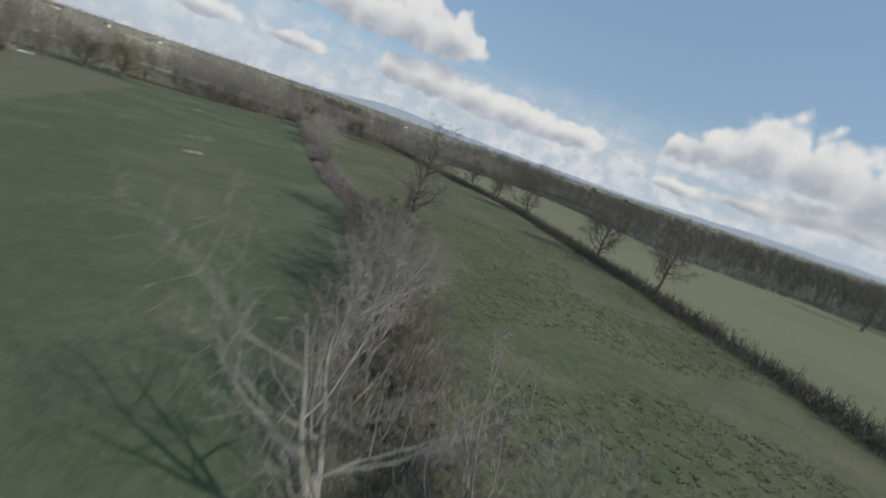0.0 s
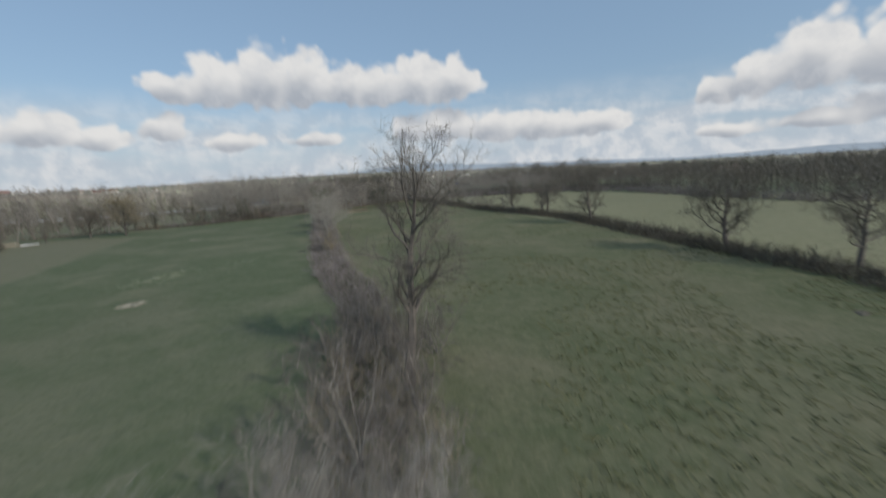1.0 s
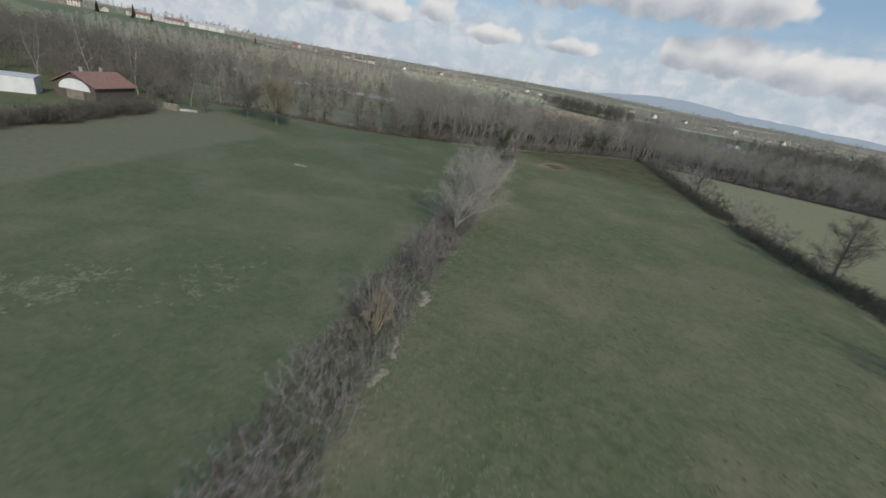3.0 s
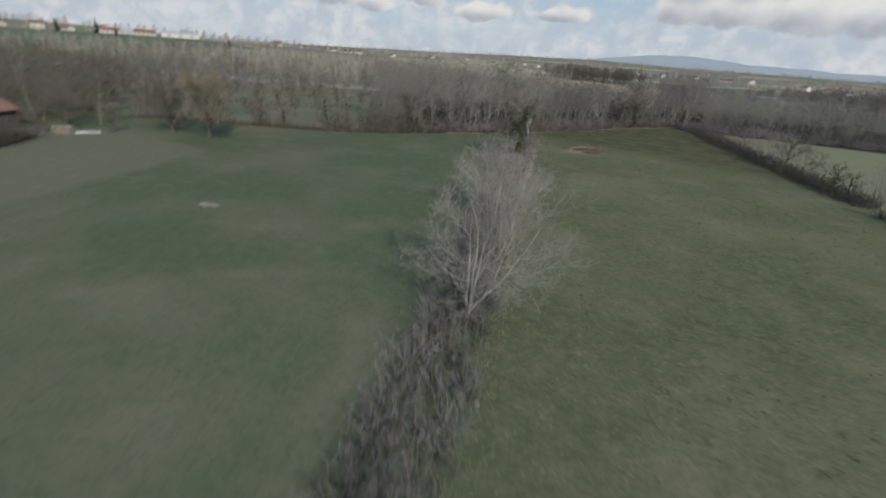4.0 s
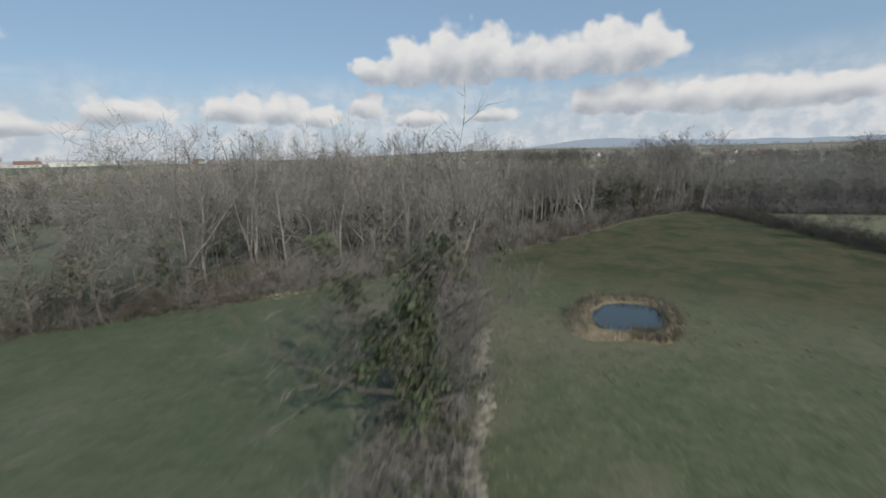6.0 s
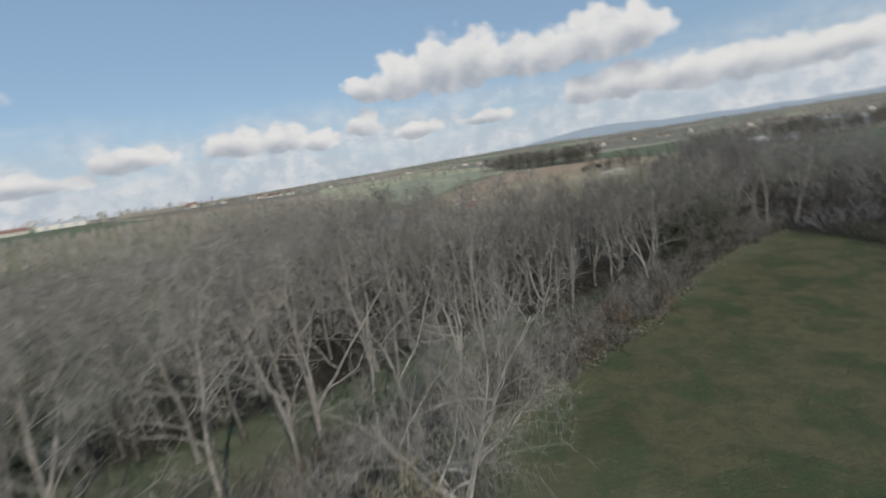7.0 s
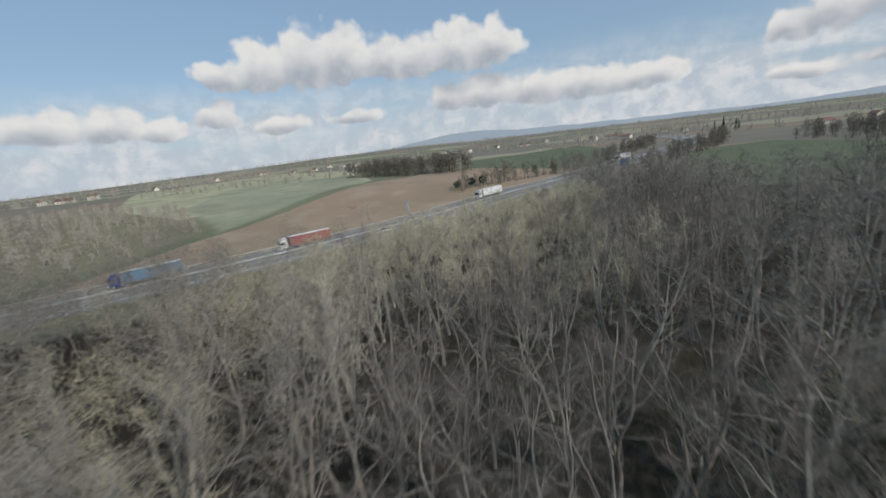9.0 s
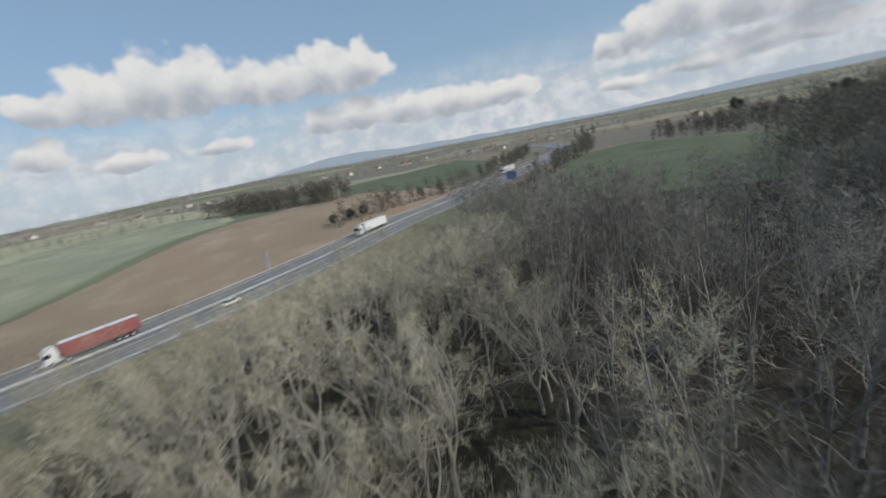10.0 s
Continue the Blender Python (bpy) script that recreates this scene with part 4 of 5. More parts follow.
def wood_trees():
    """The wood: the trees along the flight line one by one, those farther in as one mass."""
    corner = bare_tree(131, 15.5, 8.2, 0.36, 33, first=0.12, rise=0.6, branches=8, twigs=9, fine=2, thick=0.010, wild=0.32, stems=3, fork=0.22, bark=PALE_BARK, twig=TWIGS, name="corner_tree")
    plant("wood_tree", corner, -57.6, 218.8, "large forked leafless tree at the corner of the wood", "tree", turn=110, size=0.9)
    spots = []
    for gx in range(-202, 80, 5):
        for gy in range(170, 445, 6):
            x, y = gx + rng.uniform(-2.4, 2.4), gy + rng.uniform(-2.9, 2.9)
            if not within(x, y, WOOD) or from_road(x, y) < 24 or math.hypot(x + 57.4, y - 220.6) < 5 or from_edge(x, y) < 3.4:
                continue
            below = min(max(y, 215), 335)
            aside = math.hypot(x + 57 - 0.05 * (below - 215), y - below)
            if aside > 38 and rng.random() < 0.2:
                continue
            spots.append((aside, x, y))
    spots.sort()
    far_grey, far_yellow, far_low = [], [], []
    for n, (aside, x, y) in enumerate(spots):
        u = from_road(x, y)
        left_side = u < 90 + rng.uniform(-16, 16) and -108 + rng.uniform(-8, 8) < x < -36
        turn, size = rng.uniform(0, 360), rng.uniform(0.88, 1.08) * (0.62 if x > -20 else 0.95 if aside < 13 else 1.1)
        if n > 225:
            (far_yellow if left_side else far_low if x > -20 else far_grey).append((x, y))
            continue
        if left_side:
            plant("wood_tree", rng.choice(YELLOWED if n < 80 else LICHEN_MIDDLE), x, y, "leafless lichen-yellowed tree of the wood by the motorway", "tree", "trees of the wood", turn,
                  size * (0.85 if u < 60 else 1.05), 0.1)
        else:
            plant("wood_tree", rng.choice(TALL + TALL + FORKED if n < 80 else MIDDLE), x, y, "leafless grey tree of the wood with fine upright twigs", "tree", "trees of the wood", turn, size, 0.1)
    UNDER = [thicket(50 + i, 1.9, 2.6, 22, 0.018, BRAMBLE if i else BRACKEN, "underwood") for i in range(3)]
    for x, y, a in along(WOOD_EDGE, 1.9):
        for o in (1.0, 3.0, 5.2) if y > 198 else (1.0,):
            px, py = x - math.sin(a) * o + rng.uniform(-1, 1), y + math.cos(a) * o + rng.uniform(-1, 1)
            ob = new("edge_bush", rng.choice(UNDER))
            ob.matrix_basis = pose(px, py, land(px, py), 0, 0, rng.uniform(0, 360)) @ Matrix.Diagonal((1, 1, rng.uniform(0.6, 1.9), 1)) @ Matrix.Scale(rng.uniform(0.7, 1.15), 4)
            tagged(ob, "tangled leafless undergrowth at the wood's edge", "bush", "undergrowth of the wood")
    q = random.Random(41)
    # the wood's inner shade is put into the undergrowth's dark colour
    floor_scrub = Wood()
    for aside, x, y in spots[:340]:
        for _ in range(4):
            px, py = x + q.uniform(-3, 3), y + q.uniform(-3, 3)
            if within(px, py, WOOD):
                grow_thicket(floor_scrub, q, px, py, land(px, py), 1.3, q.choice((1.2, 2.0, 3.0, 5.0)) * q.uniform(0.7, 1.2), 5, 0.018, 0.4, 8)
    for x, y, a in along(WOOD_EDGE[1:], 0.8):
        for o, high in ((q.uniform(-0.3, 2.5), q.uniform(1.2, 3.0)), (q.uniform(0.5, 7.0), q.uniform(3.0, 7.5))):
            px, py = x - math.sin(a) * o, y + math.cos(a) * o
            grow_thicket(floor_scrub, q, px, py, land(px, py), 1.3, high, 6, 0.04, 0.3, 11)
    pasture_hedge, saplings = Wood(), Wood()
    for x, y, a in along([(-140, 158)] + WOOD_EDGE[:4], 0.9):
        for _ in range(2):
            px, py = x + q.uniform(-1.0, 1.0), y + q.uniform(-1.0, 1.0)
            grow_thicket(pasture_hedge, q, px, py, land(px, py), 1.0, q.uniform(0.9, 2.3), 8, 0.04, 0.5, 7)
    for x, y, a in along(WOOD_EDGE[3:], 0.8):
        for _ in range(2):
            o = q.uniform(0.8, 5.0)
            px, py = x - math.sin(a) * o, y + math.cos(a) * o
            grow_thicket(saplings, q, px, py, land(px, py), 1.2, q.uniform(3.0, 7.0), 5, 0.026, 0.2, 14)
    tagged(new("pasture_hedge", pasture_hedge.mesh("pasture_hedge", DARK_AND_SHADE_BRAMBLE)), "low dark leafless hedge along the far side of the pasture", "hedge", kind="stuff")
    tagged(new("edge_saplings", saplings.mesh("edge_saplings", TWIGS)), "slim grey saplings along the wood's pasture side", "saplings", kind="stuff")
    tagged(new("wood_undergrowth", floor_scrub.mesh("wood_undergrowth", DARK_AND_SHADE_BRAMBLE)), "leafless brambles and saplings on the wood's floor, darkened for shade", "undergrowth", kind="stuff")
    for x, y, size in ((-39, 279, 0.95), (-44, 272, 0.9), (-95.5, 214, 0.9)):
        plant("ivy_tree", IVY_TREE, x, y, "ivy-clad tree standing at the wood's edge", "tree", "ivy trees at the wood's edge", x * 17, size)
    for x, y, size in ((-92.5, 194, 0.9), (-104, 189, 1.0), (-111, 180, 0.8), (-84, 200, 1.0), (-118, 178, 0.9)):
        plant("ivy_tree", SMALL_IVY_TREE, x, y, "small ivy-clad tree in the row along the pasture", "tree", "ivy trees in the field row", x * 17, size)
    return far_grey, far_yellow, far_low


deep_wood, road_side_wood, low_wood = wood_trees()


def far_wood(name, label, spots, seed, high, thick, mat, spikes=64, lumps=9):
    """Woods far off: many small leafless trees in one mesh, each a trunk, limbs to its clumps, and hazy rounded clumps of twigs."""
    r = random.Random(seed)
    w = Wood()
    for x, y in spots:
        z, tall = land(x, y), high * r.uniform(0.62, 1.12)
        foot = Vector((x, y, z - 0.3))
        lean = Vector((r.gauss(0, 0.05), r.gauss(0, 0.05), 1.0)) * tall
        w.spike(foot, foot + lean * 0.85, min(thick * 2.4, 0.15))
        broad = tall * r.uniform(0.20, 0.30)
        knots = []
        for k in range(lumps):
            f = 0.34 + 0.58 * (k + r.random()) / lumps
            a, out = k * 2.4 + r.uniform(-0.6, 0.6), broad * math.sin(math.pi * min(0.93, f * 0.92)) * r.uniform(0.35, 1.0)
            knot = foot + lean * f + Vector((math.cos(a) * out, math.sin(a) * out, 0))
            knots.append(knot)
            w.sliver(foot + lean * max(0.12, f - 0.22), knot, thick * 1.5)
        for k in range(spikes):
            a = r.choice(knots) + somewhere(r) * broad * 0.30
            out = somewhere(r) + Vector((0, 0, 0.6))
            w.sliver(a, a + out.normalized() * tall * r.uniform(0.05, 0.15), thick)
        for _ in range(12):
            a = foot + Vector((r.gauss(0, 0.16) * tall, r.gauss(0, 0.16) * tall, 0))
            w.sliver(a, a + Vector((r.gauss(0, 0.5), r.gauss(0, 0.5), tall * r.uniform(0.12, 0.38))), thick * 1.3)
    return tagged(new(name, w.mesh(name, mat)), label, "wood", kind="stuff")


def scatter(corners, spacing, r):
    xs, ys = [c[0] for c in corners], [c[1] for c in corners]
    out = []
    y = min(ys)
    while y < max(ys):
        x = min(xs)
        while x < max(xs):
            p = (x + r.uniform(-0.8, 0.8) * spacing, y + r.uniform(-0.8, 0.8) * spacing)
            if within(*p, corners):
                out.append(p)
            x += spacing
        y += spacing
    return out


def row_of(line, spacing, r, wide=2.0):
    return [(x + r.uniform(-wide, wide), y + r.uniform(-wide, wide)) for x, y, a in along(line, spacing)]


r = random.Random(5)
far_wood("deep_wood", "grey leafless wood deeper in from the flight line", deep_wood, 9, 18.5, 0.024, TWIGS, 620, 16)
far_wood("low_wood", "low grey leafless wood below the green field", low_wood, 19, 14, 0.026, TWIGS, 460, 14)
far_wood("roadside_wood", "lichen-yellowed leafless trees on the slope above the motorway", road_side_wood, 10, 11.5, 0.024, LICHEN_TWIGS, 460, 14)
far_wood("field_end_wood", "tall dark leafless trees at the end of the green field", scatter([(22, 338), (76, 346), (150, 400), (128, 440), (70, 402), (30, 372)], 6.0, r), 29, 19, 0.05, DARK_TWIGS, 300, 14)
far_wood("left_wood", "leafless wood beside the farm below the village", [p for p in scatter([(-215, 60), (-180, 60), (-160, 105), (-172, 128), (-138, 146), (-140, 160), (-200, 185), (-330, 190), (-330, 60)], 6.5, r) if noise.noise((p[0] / 22, p[1] / 22, 5.0)) > -0.2], 1, 14, 0.055, DARK_TWIGS, 260, 12)
ROWS = [[(-234, 152), (-180, 167), (-137, 184), (-122, 193), (-104, 211)], [(-250, 176), (-223, 181), (-188, 191), (-164, 200), (-145, 211), (-130, 223), (-120, 235)],
        [(-340, 206), (-296, 209), (-241, 218), (-205, 228), (-180, 240), (-161, 256)], [(-300, 236), (-240, 246), (-205, 262), (-180, 282)]]
far_wood("left_valley_trees", "rows of leafless trees between small fields", row_of(ROWS[1], 6.5, r, 1.8) + row_of(ROWS[2], 3.8, r, 3) + row_of(ROWS[3], 3.6, r, 5), 2, 12, 0.055, TWIGS, 320, 12)
far_wood("left_valley_thickets", "dark leafless thickets between small fields", row_of(ROWS[0], 15, r, 1.2) + row_of(ROWS[1], 7.5, r, 2) + row_of(ROWS[2], 5.0, r, 3), 22, 7.5, 0.07, DARK_AND_SHADE_BRAMBLE, 260, 10)
far_wood("motorway_screen", "dense leafless trees on the near bank of the motorway", row_of([(-425, 40), (-377, 85), (-210, 241), (-150, 297)], 2.6, r, 8), 23, 14, 0.09, DARK_TWIGS, 220, 12)
far_wood("field_row", "row of small leafless trees along the pasture", row_of(WOOD_EDGE[:4], 7.0, r, 1.5) + row_of([(-112, 174), (-140, 158)], 4.0, r, 2.0), 12, 8.0, 0.04, DARK_TWIGS, 420, 12)
far_wood("right_wood", "dark leafless wood beyond the right-hand field", scatter([(62, 296), (100, 260), (104, 180), (112, 148), (160, 132), (330, 60), (520, 110), (560, 330), (340, 400), (150, 380), (80, 345)], 9.0, r), 3, 14.5, 0.06, DARK_TWIGS, 230, 11)
far_wood("road_wood", "leafless trees on both banks of the motorway", row_of([(-76, 473), (-25, 522), (20, 572), (60, 632), (100, 722)], 3.2, r, 5) + row_of([(14, 474), (58, 530), (102, 590), (150, 690)], 3.4, r, 5)
         + scatter([(120, 430), (260, 400), (320, 520), (180, 600), (125, 560)], 9, r), 4, 11, 0.12, DARK_TWIGS, 170, 10)
far_wood("grove", "leafless grove on the crest of the plough land", scatter([(-225, 700), (-95, 592), (-75, 622), (-200, 750)], 7.5, r), 5, 17, 0.12, DARK_TWIGS, 260, 10)
far_wood("strip_wood", "hedges and copses on the far slopes", row_of([(-195, 345), (-290, 440), (-350, 470)], 5, r, 9) + row_of([(-300, 250), (-420, 350)], 9, r, 7) + row_of([(-420, 360), (-480, 560), (-700, 700)], 8, r, 8)
         + row_of([(-480, 570), (-170, 790)], 8, r, 8) + row_of([(-240, 320), (-400, 240)], 8, r, 6), 6, 8, 0.10, TWIGS, 140, 9)


for x, y, size, k in ((-118, 166, 1.1, 0), (-124, 171, 1.25, 1), (-133, 168, 1.2, 0), (-142, 163, 1.15, 1), (-150, 170, 1.3, 0), (-156, 186, 1.25, 1), (-168, 176, 1.2, 0),
                      (-160, 204, 1.2, 1), (-176, 214, 1.3, 0), (-150, 222, 1.1, 1), (-190, 200, 1.3, 1), (-205, 205, 1.3, 0), (-148, 141, 1.2, 0), (-155, 133, 1.3, 1), (-160, 122, 1.3, 0), (-157, 111, 1.25, 1), (-131, 147, 0.9, 1)):
    plant("field_tree", MIDDLE[2 + k], x, y, "dark leafless tree between the small fields below the village", "tree", "trees between the small fields", x * 7, size * 0.85)


def wood_fringe():
    """Bushes and saplings along the field sides of the woods."""
    q = random.Random(61)
    w = Wood()
    for line in ([(-22, 293), (20, 293), (64, 295)], [(62, 295), (100, 259), (103, 180), (111, 147), (160, 131), (240, 98)]):
        for x, y, a in along(line, 1.6):
            for _ in range(2):
                px, py = x + q.uniform(-2.5, 2.5), y + q.uniform(-1.5, 3.0)
                grow_thicket(w, q, px, py, land(px, py), 1.5, q.uniform(2.0, 7.0), 6, 0.05, 0.3, 12)
    tagged(new("wood_fringe", w.mesh("wood_fringe", BRAMBLE)), "leafless bushes and saplings along the wood's field side", "scrub", kind="stuff")


wood_fringe()
far_wood("slope_scrub", "bushes and small leafless trees on the far motorway bank", scatter([(-188, 372), (-270, 300), (-400, 186), (-440, 240), (-360, 430), (-370, 525), (-262, 502), (-186, 420)], 8.0, r), 24, 7.0, 0.09, HAZED_TWIGS, 130, 9)


def ring_wood():
    """Copses on all the far land out to the horizon."""
    spots = []
    q = random.Random(8)
    for _ in range(4400):
        a, d = q.uniform(-2.1, 2.1), 620 * (3600 / 620) ** q.random()
        x, y = -50 - d * math.sin(a), 230 + d * math.cos(a)
        if noise.noise((x / 260, y / 260, 9.0)) > -0.08 or d > 2200:
            spots.append((x, y))
    return spots


far_wood("horizon_wood", "leafless woods and hedges out to the horizon", ring_wood(), 7, 13, 0.36, HAZED_TWIGS, 46, 7)


# ---- pond, patches ----
def build_pond():
    x, y = -39.2, 210.2
    z = land(x, y)
    pond = thing("pond", x, y, "small round field pond ringed by an ochre bank and dry reeds", "pond", z=z)
    bm = bmesh.new()
    rows = []
    q = random.Random(3)
    count = 40
    wob = [1 + 0.30 * noise.noise((math.cos(i / count * 6.283) * 1.3, math.sin(i / count * 6.283) * 1.3, 0.4)) for i in range(count)]
    for r, h in ((2.7, -0.02), (3.1, 0.22), (3.7, 0.42), (4.5, 0.18), (5.2, -0.12)):
        rows.append([bm.verts.new((r * wob[i] * math.cos(i / count * 6.283), 1.15 * r * wob[i] * math.sin(i / count * 6.283), h + q.uniform(-0.06, 0.06))) for i in range(count)])
    for a, b in zip(rows, rows[1:]):
        for i in range(count):
            bm.faces.new((a[i], a[(i + 1) % count], b[(i + 1) % count], b[i]))
    part("bank", bm, pond, EARTH)
    bm = bmesh.new()
    bmesh.ops.create_circle(bm, cap_ends=True, segments=32, radius=3.4, matrix=Matrix.Translation((0, 0, 0.14)) @ Matrix.Diagonal((1, 1.12, 1, 1)))
    part("water", bm, pond, WATER)
    w = Wood()
    for _ in range(1300):
        a = q.uniform(0, 6.283)
        r0 = q.uniform(3.0, 4.9) * wob[int(a / 6.283 * count) % count]
        if 3.9 < a < 4.7 and q.random() < 0.8:
            continue
        foot = Vector((r0 * math.cos(a), 1.15 * r0 * math.sin(a), 0.1))
        w.spike(foot, foot + Vector((q.gauss(0, 0.25), q.gauss(0, 0.25), q.uniform(0.4, 1.0))), 0.05)
    part("reeds", w.mesh("reeds", OCHRE_TWIGS), pond, label="dry ochre reeds")


def bare_patch(x, y, rx, ry, turn, mat, label):
    """A low uneven mound of pale earth or dead grass in a field."""
    bm = bmesh.new()
    q = random.Random(int(x * 7 + y))
    rings = []
    jag = [q.uniform(0.55, 1.3) for _ in range(18)]
    for f, h in ((0.0, 0.16), (0.35, 0.14), (0.65, 0.10), (0.85, 0.05), (1.0, -0.06)):
        rings.append([bm.verts.new((rx * f * jag[k] * math.cos(k * 0.3491) * q.uniform(0.9, 1.1), ry * f * jag[k] * math.sin(k * 0.3491) * q.uniform(0.9, 1.1), h + q.uniform(-0.05, 0.05))) for k in range(18)])
    for a, b in zip(rings, rings[1:]):
        for i in range(18):
            bm.faces.new((a[i], a[(i + 1) % 18], b[(i + 1) % 18], b[i]))
    me = bpy.data.meshes.new("bare_patch")
    bm.to_mesh(me)
    bm.free()
    me.materials.append(mat)
    ob = new("bare_patch", me)
    ob.matrix_basis = pose(x, y, land(x, y), 0, 0, turn)
    tagged(ob, label, "bare patch")


build_pond()
for x, y, rx, ry, turn in ((-35.2, 71.4, 1.9, 1.3, 40), (-65.5, 131.5, 1.5, 0.9, 20), (12, 33, 0.45, 0.35, 0), (-72.3, 212.7, 1.5, 0.8, 50), (-74.8, 210.7, 0.8, 0.6, 20), (-71.5, 216.6, 1.7, 0.8, 45)):
    bare_patch(x, y, rx, ry, turn, BANK, "pale patch of dead grass and earth in the pasture")
for x, y, rx, ry in ((38.3, 58.5, 0.8, 0.6), (-92.8, 179, 2.0, 1.1)):
    bare_patch(x, y, rx, ry, 0, DARK_AND_SHADE_BRAMBLE, "low dark mound of weeds in the pasture")


def tussocks():
    """Clumps of coarse grass in the rough meadow."""
    q = random.Random(21)
    w = Wood()
    for n in range(9000):
        y = q.uniform(6, 90) if n % 3 else q.uniform(6, 215)
        left = 9 if y < 60 else -0.37 * y + 27
        right = 47 if y < 80 else 47 - (y - 80) * 0.33
        x = q.uniform(left, right)
        if noise.noise((x / 14, y / 14, 0.7)) < -0.12:
            continue
        z = land(x, y)
        for _ in range(4):
            foot = Vector((x + q.gauss(0, 0.16), y + q.gauss(0, 0.16), z - 0.03))
            w.spike(foot, foot + Vector((q.gauss(-0.1, 0.16), q.gauss(0, 0.16), q.uniform(0.08, 0.22))), 0.06)
    tagged(new("tussocks", w.mesh("tussocks", TUSSOCK)), "coarse yellow-green grass clumps in the meadow", "grass", kind="stuff")


tussocks()


def withered_patch(x, y, rx, ry, turn, count):
    """Grey-green tufts of withered grass lying in flecks."""
    r = random.Random(int(x * 3 - y))
    w = Wood()
    c, sn = math.cos(math.radians(turn)), math.sin(math.radians(turn))
    for _ in range(count):
        u, v = r.gauss(0, rx / 2), r.gauss(0, ry / 2)
        px, py = x + u * c - v * sn, y + u * sn + v * c
        if noise.noise((px / 1.7, py / 1.7, 3.1)) < -0.05:
            continue
        z = land(px, py)
        for _ in range(5):
            foot = Vector((px + r.gauss(0, 0.12), py + r.gauss(0, 0.12), z - 0.02))
            w.spike(foot, foot + Vector((r.gauss(0, 0.13), r.gauss(0, 0.13), r.uniform(0.05, 0.14))), 0.05)
    tagged(new("withered_grass", w.mesh("withered_grass", WITHERED)), "grey-green tufts of withered grass in the pasture", "grass", kind="stuff")


for x, y, rx, ry, turn, count in ((-42, 86, 6.5, 3.0, 75, 420), (-35, 96, 7.0, 3.6, 100, 170), (-6, 92, 8.0, 4.0, 60, 260)):
    withered_patch(x, y, rx, ry, turn, count)


# ---- farm, village ----
def roof_mesh(sx, sy, z, rise, eave=0.5, thick=0.22):
    """A pitched roof with its ridge along x."""
    bm = bmesh.new()
    a, b = sx / 2 + eave, sy / 2 + eave
    low = z - eave * rise / (sy / 2)
    rows = [[(-b, low), (0, z + rise), (b, low), (b, low + thick), (0, z + rise + thick), (-b, low + thick)]]
    ends = [[bm.verts.new((x, y, h)) for y, h in rows[0]] for x in (-a, a)]
    for i in range(6):
        bm.faces.new((ends[0][i], ends[0][(i + 1) % 6], ends[1][(i + 1) % 6], ends[1][i]))
    bm.faces.new(ends[0][::-1])
    bm.faces.new(ends[1])
    return bm


def walls_mesh(sx, sy, z, rise):
    """Four walls with gables, with their ridge along x."""
    bm = bmesh.new()
    a, b = sx / 2, sy / 2
    ends = [[bm.verts.new((x, y, h)) for y, h in ((-b, -0.6), (b, -0.6), (b, z), (0, z + rise), (-b, z))] for x in (-a, a)]
    for i in range(5):
        bm.faces.new((ends[0][i], ends[0][(i + 1) % 5], ends[1][(i + 1) % 5], ends[1][i]))
    bm.faces.new(ends[0][::-1])
    bm.faces.new(ends[1])
    return bm


def as_mesh(name, bm, mat):
    me = bpy.data.meshes.new(name)
    bm.to_mesh(me)
    bm.free()
    me.materials.append(mat)
    return me


def house_parts(sx, sy, z, rise, roof_mat, wall_mat=RENDERED_WALL):
    """Meshes of a small house: walls, roof, windows, door and chimney."""
    window = as_mesh("window", boxes((0, 0, 0, 1.1, 0.12, 1.3)), DARK_GLASS)
    door = as_mesh("door", boxes((0, 0, 0, 1.0, 0.12, 2.1)), TIMBER)
    chimney = as_mesh("chimney", boxes((0, 0, 0, 0.7, 0.7, 1.6), (0, 0, 1.6, 0.9, 0.9, 0.15)), CONCRETE)
    rows = [("wall", as_mesh("wall", walls_mesh(sx, sy, z, rise), wall_mat), pose(0, 0, 0)),
            ("roof", as_mesh("roof", roof_mesh(sx, sy, z, rise), roof_mat), pose(0, 0, 0)),
            ("chimney", chimney, pose(sx * 0.3, 0.8, z + rise - 0.9)), ("door", door, pose(sx * 0.12, -sy / 2, 0))]
    for k in (-0.34, -0.12, 0.34):
        for side in (-1, 1):
            rows.append(("window", window, pose(sx * k, side * sy / 2, 0.9)))
            if z > 4:
                rows.append(("window", window, pose(sx * k, side * sy / 2, 3.6)))
    return rows


def put_house(kind, rows, x, y, turn, label, group="", size=1.0):
    ob = thing(kind, x, y, label, "house", group, turn=turn, size=size)
    for name, me, place in rows:
        part(name, me, ob, place=place)
    return ob


COTTAGE = house_parts(11, 8, 3.0, 2.6, RED_TILES)
VILLA = house_parts(12, 9, 5.4, 2.8, BROWN_TILES)
LONGHOUSE = house_parts(20, 9, 3.6, 3.0, RED_TILES)
q = random.Random(77)
